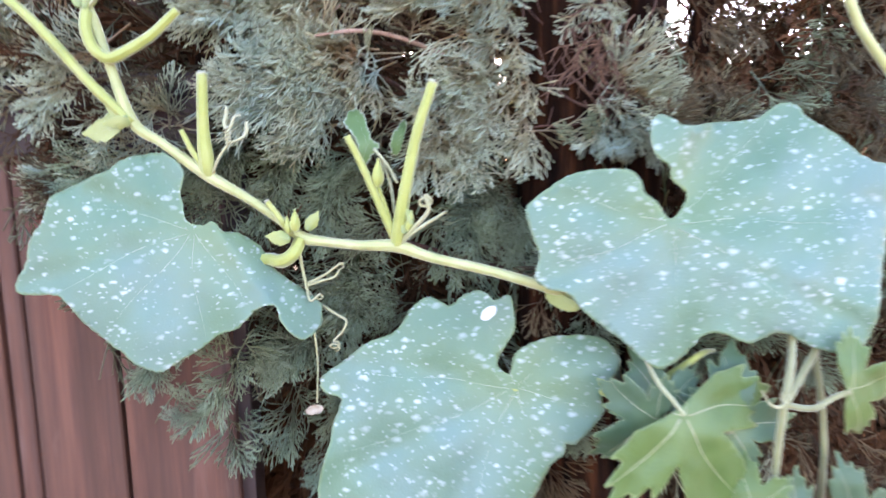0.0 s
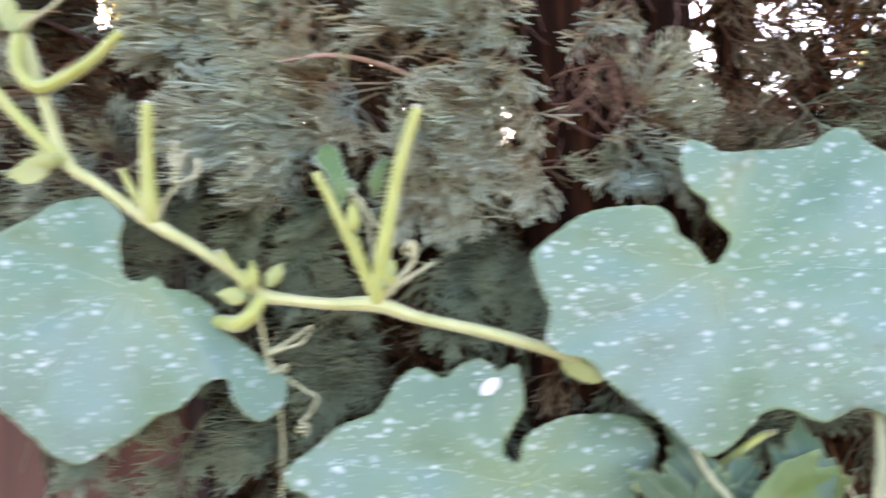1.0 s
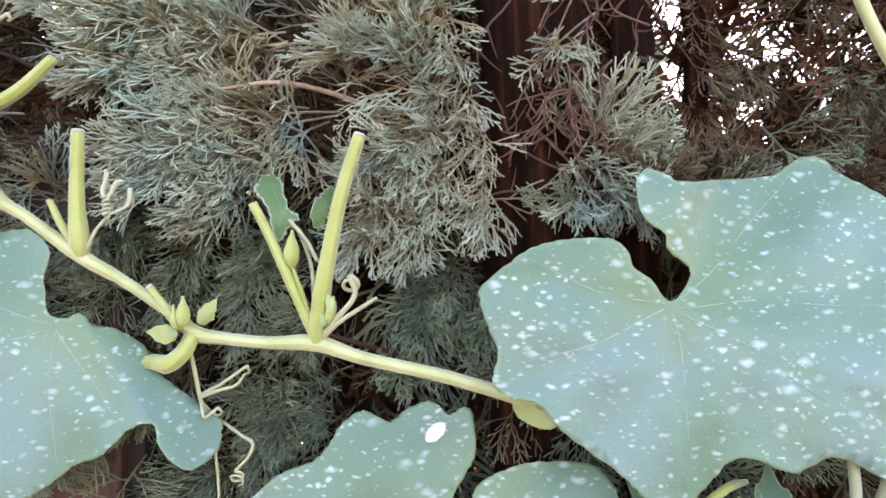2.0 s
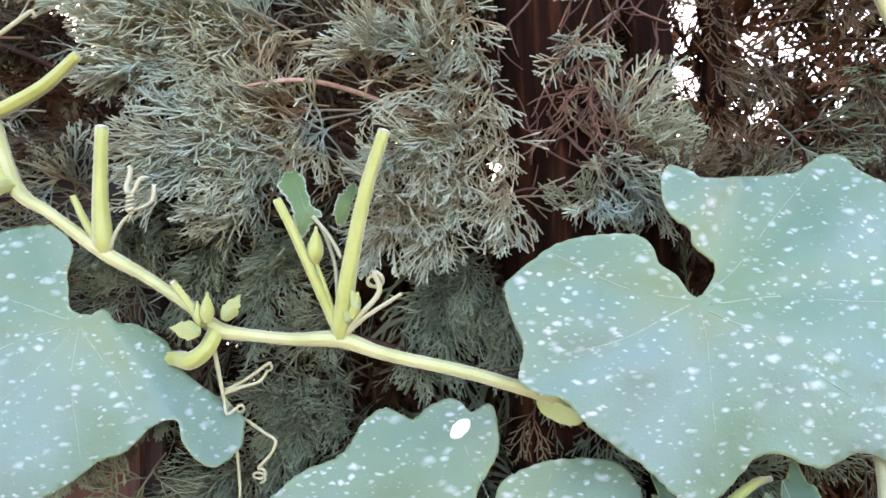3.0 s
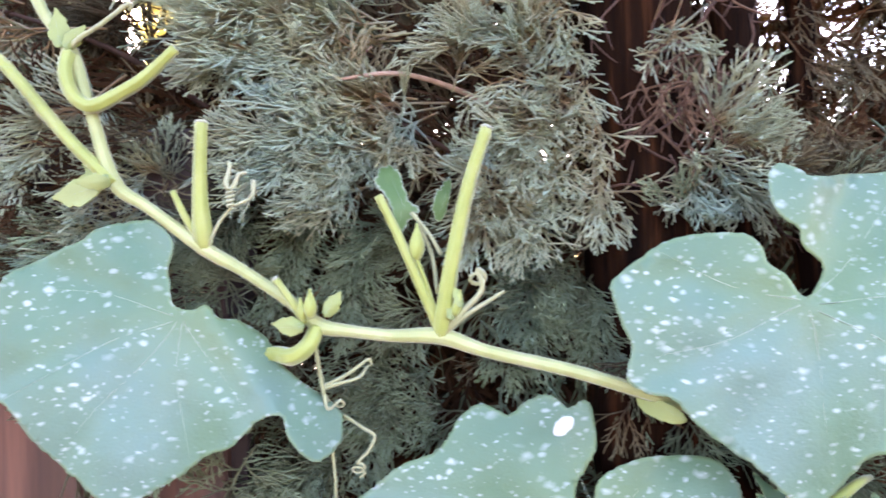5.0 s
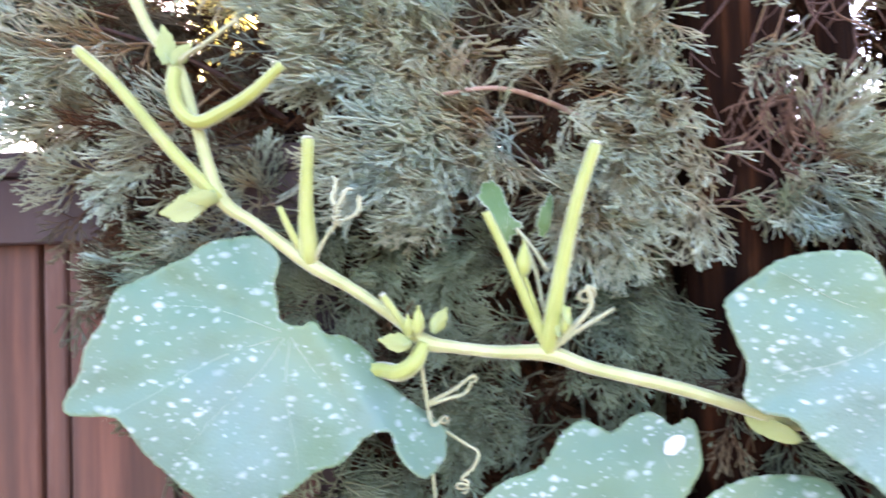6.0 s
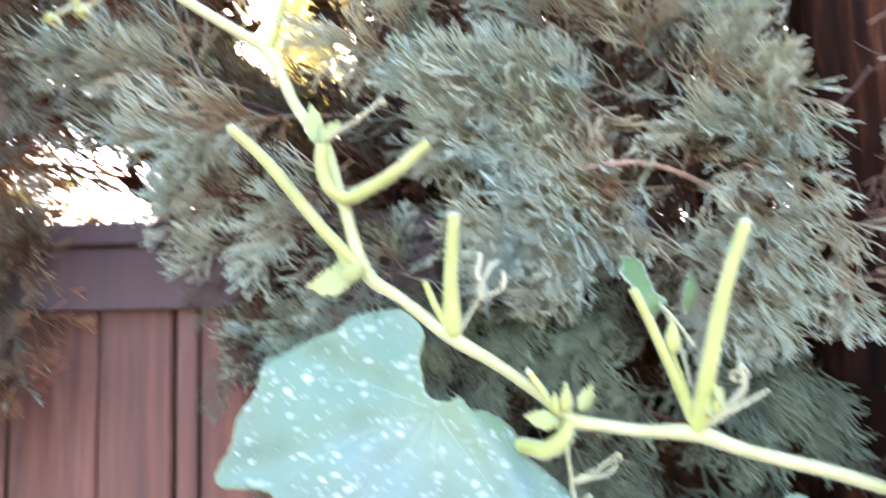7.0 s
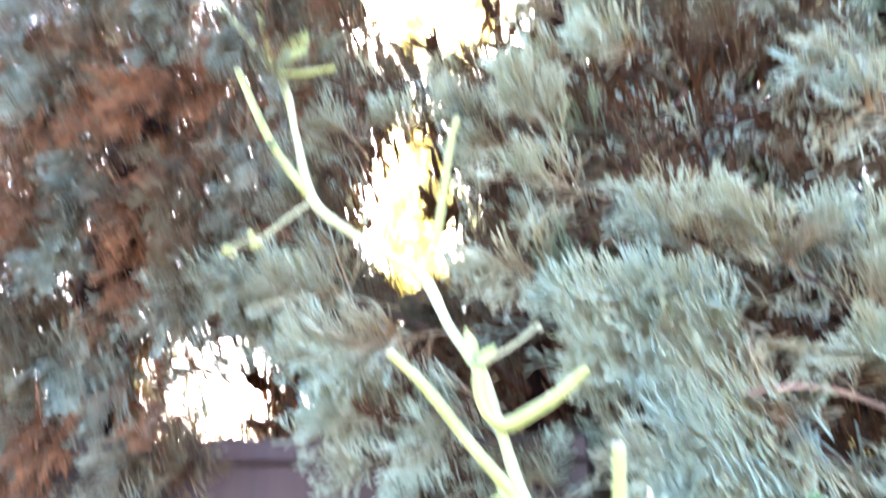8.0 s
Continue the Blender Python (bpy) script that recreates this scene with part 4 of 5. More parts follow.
def hedge_left(z):
    """How far the hedge reaches along the fence at a height."""
    return float(np.interp(z, [1.10, 1.22, 1.30, 1.36, 1.43, 1.48, 1.60, 1.67, 1.75, 1.81, 1.865, 1.91, 1.963, 2.01, 2.08, 2.6],
                           [-0.08, -0.16, -0.25, -0.34, -0.39, -0.43, -0.455, -0.505, -0.540, -0.560, -0.625, -0.68, -0.71, -0.70, -0.64, -0.62]))


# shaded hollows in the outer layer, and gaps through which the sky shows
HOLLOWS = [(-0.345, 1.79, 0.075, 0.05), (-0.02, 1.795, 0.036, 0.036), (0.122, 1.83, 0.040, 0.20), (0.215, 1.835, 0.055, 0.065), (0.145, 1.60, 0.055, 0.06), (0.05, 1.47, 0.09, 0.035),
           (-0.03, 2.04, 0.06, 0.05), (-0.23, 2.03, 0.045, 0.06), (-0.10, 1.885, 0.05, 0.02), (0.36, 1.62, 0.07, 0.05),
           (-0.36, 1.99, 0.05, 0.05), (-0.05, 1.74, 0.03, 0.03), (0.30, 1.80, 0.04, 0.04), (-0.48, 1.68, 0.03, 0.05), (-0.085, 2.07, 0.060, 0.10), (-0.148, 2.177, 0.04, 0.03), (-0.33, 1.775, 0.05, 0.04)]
RIGHT_GAPS = [(0.283, 1.851, 0.0057, 0.0248, 0.80, 0.42, 0.37), (0.289, 1.877, 0.0073, 0.0080, 0.80, 0.43, 0.41), (0.301, 1.808, 0.0057, 0.0197, 0.80, 0.45, 0.31), (0.345, 1.815, 0.0046, 0.0072, 0.80, 0.52, 0.32), (0.388, 1.840, 0.0052, 0.0067, 0.80, 0.58, 0.36), (0.426, 1.800, 0.0077, 0.0066, 0.80, 0.64, 0.29), (0.465, 1.821, 0.0043, 0.0060, 0.80, 0.70, 0.33),
              (0.350, 1.743, 0.0054, 0.0046, 0.80, 0.52, 0.21), (0.401, 1.769, 0.0032, 0.0033, 0.80, 0.60, 0.25), (0.366, 1.873, 0.0030, 0.0033, 0.80, 0.55, 0.41), (0.321, 1.744, 0.0025, 0.0023, 0.80, 0.48, 0.21), (0.207, 1.776, 0.0025, 0.0023, 0.80, 0.30, 0.26), (0.475, 1.869, 0.0032, 0.0046, 0.80, 0.72, 0.40), (0.385, 1.729, 0.0032, 0.0023, 0.80, 0.58, 0.18)]
SKY = [(0.085, 1.752, 0.012, 0.008, 0.99, 0.05, 0.16),
       (-0.418, 2.335, 0.100, 0.092, 0.80, -0.22, 0.83), (-0.458, 2.020, 0.040, 0.112, 0.80, -0.276, 0.424), (-0.634, 1.802, 0.048, 0.034, 0.80, -0.62, 0.18), (-0.652, 1.798, 0.044, 0.030, 0.80, -0.645, 0.17)] + RIGHT_GAPS


def clear(m):
    """Whether a spray keeps out of the gaps along its whole length."""
    for q in (0.02, 0.05, 0.08, 0.11, 0.135):
        for side in (-0.5, -0.2, 0.2, 0.5):
            p = m @ Vector((q, side * q, 0))
            if open_sky(p.x, p.y, p.z):
                return False
    return True


def flow(x, z, rng):
    """The way the sprays point, in degrees in the plane of the hedge: out from the trunk, hanging near it."""
    if x < -0.02:
        mean = np.interp(z, [1.2, 1.5, 1.65, 1.8, 2.3], [235, 225, 190, 168, 140])
    elif x < 0.12:
        mean = np.interp(z, [1.2, 1.6, 1.9], [255, 262, 250])
    else:
        mean = np.interp(z, [1.2, 1.55, 1.7, 2.2], [290, 330, 25, 60])
    return float(mean + rng.normal(0, 38))


def spray_matrix(x, y, z, angle, rng, size, lean=0.5, reach=0.25):
    a = radians(angle)
    ax = Vector((math.cos(a), -abs(rng.normal(reach, 0.22)), math.sin(a))).normalized()
    n = Vector((rng.normal(0, lean), -1.0, rng.normal(0.25, lean)))
    n = (n - ax * n.dot(ax)).normalized()
    b = n.cross(ax)
    m = Matrix((ax, b, n)).transposed().to_4x4()
    return Matrix.Translation((x, y, z)) @ m @ Matrix.Scale(size, 4) @ Matrix.Translation((-0.05, 0, 0))


def scatter(seed, x0, x1, z0, z1, step, keep):
    """Loosely even places over the face of the hedge."""
    rng = np.random.default_rng(seed)
    out = []
    for i in range(int((x1 - x0) / step)):
        for j in range(int((z1 - z0) / step)):
            x, z = x0 + (i + rng.uniform(0, 1)) * step, z0 + (j + rng.uniform(0, 1)) * step
            if keep(x, z, rng):
                out.append((x, z))
    return out, rng


def joined(name, jobs, material, parent, label):
    """Many sprays in one mesh: jobs of (arrays, matrix)."""
    V, F, T, base = [], [], [], 0
    for (v, f, t), m in jobs:
        a = np.array(m)
        V.append(v @ a[:3, :3].T + a[:3, 3])
        F.append(f + base)
        T.append(t)
        base += len(v)
    put(name, array_mesh(name, np.concatenate(V), np.concatenate(F), np.concatenate(T), material), parent, label, "stuff")


def relief(x, z):
    """The hedge's face swells and recedes by a few centimetres."""
    return 0.030 * noise.noise(Vector((x * 7, 3.1, z * 7))) + 0.015 * noise.noise(Vector((x * 17, 8.3, z * 17)))


hedge = thing("cypress_hedge", "dense grey-green cypress hedge with brown inner twigs", "hedge")
hedge_jobs = {"green": [], "shady": [], "mixed": [], "dead": []}
near_sprays = []


# branch ends that stand out of the hedge's face: x and z of the root, the way they point, how long
BESIDE_THE_TWIG = [(-0.068, 1.775, 185, 0.151), (-0.068, 1.767, 195, 0.141), (-0.063, 1.759, 208, 0.088), (-0.083, 1.781, 179, 0.081), (-0.092, 1.838, 200, 0.094), (-0.101, 1.852, 191, 0.072), (-0.210, 1.841, 205, 0.062),
                   (-0.200, 1.856, 196, 0.054), (-0.295, 1.705, 120, 0.038), (-0.115, 1.698, 188, 0.053), (0.040, 1.836, 186, 0.078), (0.060, 1.804, 193, 0.081), (0.066, 1.828, 341, 0.033), (0.060, 1.789, 242, 0.075)]
BY_THE_TRUNK = [(0.188, 1.876, 242, 0.076), (0.173, 1.882, 240, 0.064), (0.058, 1.877, 289, 0.066), (0.067, 1.834, 292, 0.064), (0.063, 1.787, 297, 0.068), (0.083, 1.778, 294, 0.067), (0.071, 1.761, 253, 0.063), (0.093, 1.729, 275, 0.070), (0.201, 1.853, 218, 0.082), (0.186, 1.726, 53, 0.062), (0.194, 1.719, 7, 0.049), (0.192, 1.716, 237, 0.056),
                (0.201, 1.710, 307, 0.038), (0.016, 1.708, 237, 0.062), (0.036, 1.702, 263, 0.048), (0.103, 1.687, 298, 0.045), (0.071, 1.828, 179, 0.064), (0.048, 1.742, 189, 0.059)]
OVER_THE_FENCE = [(-0.486, 1.901, 168, 0.183), (-0.404, 1.861, 186, 0.180), (-0.438, 1.812, 207, 0.106), (-0.445, 1.736, 191, 0.045), (-0.415, 1.692, 197, 0.065), (-0.393, 1.650, 188, 0.040), (-0.307, 1.695, 83, 0.047),
                  (-0.147, 1.925, 127, 0.082), (-0.132, 1.924, 90, 0.052), (-0.059, 1.907, 129, 0.071), (-0.053, 1.917, 50, 0.035), (-0.007, 1.850, 76, 0.086), (-0.122, 1.843, 156, 0.174)]
HIGH_UP = [(-0.123, 1.832, 160, 0.142), (-0.107, 1.857, 151, 0.101), (-0.148, 1.828, 182, 0.116), (-0.285, 1.909, 159, 0.104), (-0.244, 2.002, 166, 0.097), (-0.359, 1.802, 226, 0.096), (-0.449, 1.785, 171, 0.080),
           (-0.031, 1.791, 70, 0.034), (0.041, 1.832, 83, 0.040), (-0.262, 2.050, 120, 0.104), (0.053, 2.131, 193, 0.090), (0.053, 2.054, 162, 0.068), (-0.166, 2.166, 165, 0.060)]
PLUMES = BESIDE_THE_TWIG + BY_THE_TRUNK + OVER_THE_FENCE + HIGH_UP


def plume(x, y, z, angle, length, rng, put_spray, droop=0.0, thick=1.0, front=0.692):
    """A branch end: sprays all round a curved woody twig that leans out of the hedge, combed towards its tip."""
    a = radians(angle)
    ax = Vector((math.cos(a), -0.38, math.sin(a))).normalized()
    across = Vector((-math.sin(a), 0, math.cos(a)))
    outward = ax.cross(across).normalized()
    if outward.y > 0:
        outward = -outward
    sag = Vector((0, 0, -droop * length))
    root = Vector((x, y, z))
    count = int((10 + length * 215) * thick)
    for i in range(count):
        s = ((i + 0.5) / count) ** 0.8
        p = root + ax * (length * s) + sag * (s * s)
        t = (ax * length + sag * (2 * s)).normalized()
        az = i * 2.39996 + rng.normal(0, 0.3)
        side = across * math.cos(az) + outward * math.sin(az)
        if side.y > 0.3 and rng.uniform() < 0.6:
            side = across * math.cos(az) - outward * math.sin(az)
        wide = radians(58 - 44 * s) * rng.uniform(0.7, 1.2)
        d = (t * math.cos(wide) + side * math.sin(wide)).normalized()
        size = rng.uniform(0.75, 1.05) * (1 - 0.25 * s) * (0.98 + 2.0 * length)
        low = p.y + d.y * 0.06 * size
        if low < front:
            p.y += front - low
        n = Vector((rng.normal(0, 0.5), -1.0, rng.normal(0.25, 0.5)))
        n = (n - d * n.dot(d)).normalized()
        m = Matrix.Translation(p) @ Matrix((d, n.cross(d), n)).transposed().to_4x4() @ Matrix.Scale(size, 4)
        put_spray(m, s)


def woody_twig(x, y, z, angle, length, droop):
    """The brown twig of a branch end, as arrays with no green in them."""
    a = radians(angle)
    ax = Vector((math.cos(a), -0.38, math.sin(a))).normalized()
    pts = [Vector((x, y, z)) + ax * (length * s) + Vector((0, 0, -droop * length)) * (s * s) for s in (-0.22, 0.0, 0.25, 0.5, 0.75)]
    v, f = tube_arrays(pts, [0.0012, 0.0012, 0.0011, 0.0009, 0.0006], 4, cap=False)
    return v, np.array(f), np.zeros(len(v))


def tuft(x, z, angle, length, rng, kind, y=0.765, droop=0.0, thick=1.0):
    """One branch end of the hedge, with its twig."""

    def put_spray(m, s):
        p, q = m @ Vector((0.03, 0, 0)), m @ Vector((0.06, 0, 0))
        if open_sky(p.x, p.y, p.z) or open_sky(q.x, q.y, q.z):
            return
        if inside(q.x, q.z, HOLLOWS) and rng.uniform() < 0.92 or q.x < hedge_left(q.z) + rng.normal(0, 0.008):
            return
        if s < 0.35 and rng.uniform() < 0.7:
            hedge_jobs[kind].append((INNER[rng.integers(len(INNER))], m))
            return
        if kind == "shady" and p.z < 1.70:
            hedge_jobs[kind].append((FERN[rng.integers(len(FERN))], m))
            return
        k = rng.integers(len(FINE))
        if kind == "green" and -0.36 < p.x < 0.14 and 1.68 < p.z < 1.90 and s > 0.4 and len(near_sprays) < 300:
            near_sprays.append((k, m))
        else:
            hedge_jobs[kind].append((FINE[k], m))

    plume(x, y, z, angle, length, rng, put_spray, droop, thick)
    hedge_jobs[kind].append((woody_twig(x, y, z, angle, length, droop), Matrix.Identity(4)))


def thin_side(p):
    """Whether a place lies behind the thin end of the hedge, where nothing stands before the sky."""
    return p.y > 0.92 and p.x > 0.25 + 0.22 * (p.y - 0.76) and p.z > 1.725 + 0.15 * (p.y - 0.76)


def add_spray(jobs, kind, pool, rng, m, leave=0.0):
    if thin_side(m @ Vector((0.06, 0, 0))) and rng.uniform() < 0.97:
        return
    small = m @ Matrix.Translation((0.03, 0, 0)) @ Matrix.Scale(0.42, 4)  # a short one where a long one would close a gap
    if clear(m) or rng.uniform() < leave:
        jobs[kind].append((pool[rng.integers(len(pool))], m))
    elif clear(small):
        jobs[kind].append((pool[rng.integers(len(pool))], small))


def grow_hedge():
    rng = np.random.default_rng(77)
    for x, z, angle, length in PLUMES:
        tuft(x, z, angle, length, rng, "green", 0.748, 0.15 if 90 < angle < 270 else 0.0)
    places, rng = scatter(1, -0.78, 0.80, 1.05, 2.55, 0.062, lambda x, z, r: x > hedge_left(z) + 0.02 and z > 1.16 and not (z > 1.70 and x > 0.085) and x < 0.60 and (z < 1.95 or x < 0.16) and z < 2.40
                          and not inside(x, z, HOLLOWS) and not open_sky(x, 0.75, z))
    for x, z in places:
        if min(math.hypot(x - u - q * 0.5 * math.cos(radians(g)), z - w - q * 0.5 * math.sin(radians(g))) for u, w, g, q in PLUMES) < 0.030:
            continue
        if z < 1.43 and x > 0.12:  # bare and dark below the vine
            continue
        kind = ("shady" if z + rng.normal(0, 0.03) < 1.68 or rng.uniform() < 0.12 else "green") if rng.uniform() < (0.85 if z < 1.68 else 0.6) else "mixed"
        if z > 2.06 and x > -0.14 and rng.uniform() < 0.7:  # darker kinds higher up, painting the deep shade there
            kind = "shady" if rng.uniform() < 0.35 else "mixed"
        tuft(x, z, flow(x, z, rng), rng.uniform(0.035, 0.070), rng, kind, (0.735 if x < -0.22 and z < 1.78 else 0.755 if 0.08 < x < 0.29 else 0.80) + rng.uniform(-0.02, 0.02), 0.25, 0.55 if kind == "shady" else 0.75)
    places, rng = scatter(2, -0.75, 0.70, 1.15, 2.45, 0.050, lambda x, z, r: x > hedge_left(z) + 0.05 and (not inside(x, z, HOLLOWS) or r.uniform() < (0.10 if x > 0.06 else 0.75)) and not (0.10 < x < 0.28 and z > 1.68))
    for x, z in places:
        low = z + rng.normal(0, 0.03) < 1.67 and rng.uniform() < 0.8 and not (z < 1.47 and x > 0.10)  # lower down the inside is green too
        # hollows get the darkened brown, so their shade is painted too
        kind = "shady" if low else "dead" if inside(x, z, HOLLOWS) else ("mixed" if rng.uniform() < 0.5 else ("green" if rng.uniform() < 0.5 else "dead"))
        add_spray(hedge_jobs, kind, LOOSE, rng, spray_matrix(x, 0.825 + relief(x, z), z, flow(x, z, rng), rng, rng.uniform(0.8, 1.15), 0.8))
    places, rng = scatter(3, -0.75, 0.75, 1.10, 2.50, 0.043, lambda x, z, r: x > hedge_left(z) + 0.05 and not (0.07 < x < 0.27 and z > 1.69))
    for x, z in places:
        add_spray(hedge_jobs, "shady" if z < 1.66 and rng.uniform() < 0.5 and not (z < 1.47 and x > 0.10) else "dead" if rng.uniform() < 0.75 else "mixed", COARSE, rng, spray_matrix(x, 0.89 + relief(x, z), z, flow(x, z, rng) + rng.normal(0, 30), rng, rng.uniform(0.8, 1.2), 1.0), 0.03)
    # the close-grown end beside the fence, and a backing behind the middle
    for layer, y in enumerate((0.80, 0.84, 0.88, 0.93)):
        places, rng = scatter(90 + layer, -0.72, -0.20, 1.40, 2.02, 0.036, lambda x, z, r: hedge_left(z) + 0.02 < x < hedge_left(z) + 0.17)
        for x, z in places:
            m = spray_matrix(x, y, z, flow(x, z, rng), rng, rng.uniform(0.6, 0.9), 0.7)
            q = m @ Vector((0.09, 0, 0))
            if q.x > hedge_left(q.z) + rng.normal(0, 0.01):
                add_spray(hedge_jobs, "shady" if rng.uniform() < 0.5 else "mixed", LOOSE if layer < 2 else COARSE, rng, m)
    # the end that closes the view past the fence, and the green part behind the vine
    places, rng = scatter(99, -0.545, -0.44, 1.75, 1.88, 0.040, lambda x, z, r: True)
    for x, z in places:
        tuft(x, z, 190 + rng.normal(0, 30), rng.uniform(0.04, 0.06), rng, "shady" if rng.uniform() < 0.6 else "green", 0.86, 0.2, 0.7)
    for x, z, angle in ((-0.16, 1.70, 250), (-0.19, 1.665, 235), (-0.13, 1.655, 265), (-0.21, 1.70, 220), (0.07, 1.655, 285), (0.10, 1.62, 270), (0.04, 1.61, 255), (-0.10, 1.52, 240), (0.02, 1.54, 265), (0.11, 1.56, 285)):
        tuft(x, z, angle + rng.normal(0, 10), 0.065, rng, "shady", 0.79, 0.25, 0.7)
    places, rng = scatter(98, -0.45, -0.25, 1.62, 1.79, 0.042, lambda x, z, r: True)
    for x, z in places:
        kind = ("green", "mixed", "dead")[int(rng.choice(3, p=(0.25, 0.4, 0.35)))]
        tuft(x, z, 215 + rng.normal(0, 30), rng.uniform(0.035, 0.06), rng, kind, 0.745, 0.25, 0.6)
    for x, z in ((-0.40, 1.925), (-0.42, 1.945), (-0.43, 1.91), (-0.45, 1.93), (-0.39, 1.95)):
        tuft(x, z, 190 + rng.normal(0, 25), 0.06, rng, "mixed", 0.90, 0.2, 0.8)
    places, rng = scatter(97, 0.24, 0.74, 1.70, 2.10, 0.062, lambda x, z, r: True)
    for x, z in places:
        tuft(x, z, 275 + rng.normal(0, 28), rng.uniform(0.03, 0.06), rng, "shady" if rng.uniform() < 0.3 else "mixed", 0.80 + rng.uniform(-0.03, 0.03), 0.2, 0.45)
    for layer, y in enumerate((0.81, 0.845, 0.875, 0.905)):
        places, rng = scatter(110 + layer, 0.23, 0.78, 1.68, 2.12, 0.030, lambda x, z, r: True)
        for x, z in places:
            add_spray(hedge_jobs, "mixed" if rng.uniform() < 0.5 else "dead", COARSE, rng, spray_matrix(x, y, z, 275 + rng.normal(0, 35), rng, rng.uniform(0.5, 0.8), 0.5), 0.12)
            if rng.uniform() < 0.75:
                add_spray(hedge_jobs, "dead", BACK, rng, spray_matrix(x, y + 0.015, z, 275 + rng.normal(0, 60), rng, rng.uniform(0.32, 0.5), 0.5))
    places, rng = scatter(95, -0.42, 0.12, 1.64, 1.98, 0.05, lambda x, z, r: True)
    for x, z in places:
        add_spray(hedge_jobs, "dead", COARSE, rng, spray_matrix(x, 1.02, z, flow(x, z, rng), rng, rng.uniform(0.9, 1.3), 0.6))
    # the part of the hedge that rises above and behind the fence
    for layer, y in enumerate((1.15, 1.22)):
        places, rng = scatter(5 + layer, -1.00, 0.95, 1.74, 2.90, 0.050, lambda x, z, r: x > hedge_left(z) - 0.28)
        for x, z in places:
            kind = ("green", "mixed", "dead")[int(rng.choice(3, p=(0.35, 0.35, 0.3)))]
            add_spray(hedge_jobs, kind, COARSE, rng, spray_matrix(x, y + relief(x, z), z, flow(x, z, rng), rng, rng.uniform(1.0, 1.4), 0.5), 0.02)
    # added dark backing that keeps the sky from shining through the hedge
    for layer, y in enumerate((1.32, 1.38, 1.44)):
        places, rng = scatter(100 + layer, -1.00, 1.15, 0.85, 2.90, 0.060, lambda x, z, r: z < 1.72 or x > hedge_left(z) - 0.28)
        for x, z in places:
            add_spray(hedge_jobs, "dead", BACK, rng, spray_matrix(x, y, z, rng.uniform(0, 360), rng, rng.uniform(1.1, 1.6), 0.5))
    # one more added layer against light leaking through low down
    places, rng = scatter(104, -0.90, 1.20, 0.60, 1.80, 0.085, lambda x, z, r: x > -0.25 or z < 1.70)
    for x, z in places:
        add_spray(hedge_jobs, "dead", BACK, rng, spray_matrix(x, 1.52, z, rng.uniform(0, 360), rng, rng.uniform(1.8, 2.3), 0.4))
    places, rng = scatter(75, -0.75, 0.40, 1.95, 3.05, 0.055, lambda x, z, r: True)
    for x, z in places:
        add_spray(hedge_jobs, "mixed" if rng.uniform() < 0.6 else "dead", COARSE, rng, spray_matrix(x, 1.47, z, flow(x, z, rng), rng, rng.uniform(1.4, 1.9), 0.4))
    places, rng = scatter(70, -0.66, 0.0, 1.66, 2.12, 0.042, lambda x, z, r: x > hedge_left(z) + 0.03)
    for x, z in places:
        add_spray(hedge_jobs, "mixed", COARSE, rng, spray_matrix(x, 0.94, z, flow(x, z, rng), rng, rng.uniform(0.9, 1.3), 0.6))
    # the inside below the fence's height, its shade painted in dark dead brown
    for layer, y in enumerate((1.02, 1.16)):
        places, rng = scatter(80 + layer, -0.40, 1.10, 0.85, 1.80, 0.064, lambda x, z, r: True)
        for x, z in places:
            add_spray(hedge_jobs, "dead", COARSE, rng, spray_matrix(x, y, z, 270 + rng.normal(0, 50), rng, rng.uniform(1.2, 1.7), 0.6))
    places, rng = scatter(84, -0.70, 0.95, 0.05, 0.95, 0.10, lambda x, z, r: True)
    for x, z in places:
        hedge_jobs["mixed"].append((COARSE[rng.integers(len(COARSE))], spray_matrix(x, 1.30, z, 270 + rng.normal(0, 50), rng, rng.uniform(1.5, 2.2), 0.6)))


grow_hedge()
joined("foliage", hedge_jobs["green"], MAT_GREEN, hedge, "grey-green scaly cypress sprays")
joined("foliage", hedge_jobs["shady"], MAT_SHADY, hedge, "blue-green cypress sprays with low shade in the colour")
joined("foliage", hedge_jobs["mixed"], MAT_MIXED_SHADED, hedge, "fading brown-green cypress sprays, darkened as if shaded")
# dead twigs inside the hedge, with shade put into the darker brown
joined("foliage", hedge_jobs["dead"], MAT_DEAD_SHADED, hedge, "dead rust-brown cypress twigs")


def trunk(name, points, r, parent, label="reddish stringy bark trunk", material=None):
    c = spline([(*p, q) for p, q in zip(points, r)], 8)
    v, f = tube_arrays(c[:, :3], c[:, 3], 18, 7, 0.10)
    v = v + 0.004 * np.sin(v[:, [2, 0, 1]] * 41 + 1.3)
    return put(name, mesh_of(name, v, f, material or MAT_BARK), parent, label)


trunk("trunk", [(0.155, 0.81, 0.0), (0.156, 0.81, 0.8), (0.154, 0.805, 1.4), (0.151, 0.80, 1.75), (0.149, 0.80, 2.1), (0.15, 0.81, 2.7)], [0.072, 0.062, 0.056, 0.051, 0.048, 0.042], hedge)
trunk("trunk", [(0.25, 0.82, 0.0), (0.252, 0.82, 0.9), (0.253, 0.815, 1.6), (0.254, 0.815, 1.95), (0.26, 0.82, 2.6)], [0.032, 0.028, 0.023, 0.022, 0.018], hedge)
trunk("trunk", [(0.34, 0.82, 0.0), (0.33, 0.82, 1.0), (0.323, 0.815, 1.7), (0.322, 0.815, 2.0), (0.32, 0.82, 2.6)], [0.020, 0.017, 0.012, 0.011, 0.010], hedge)
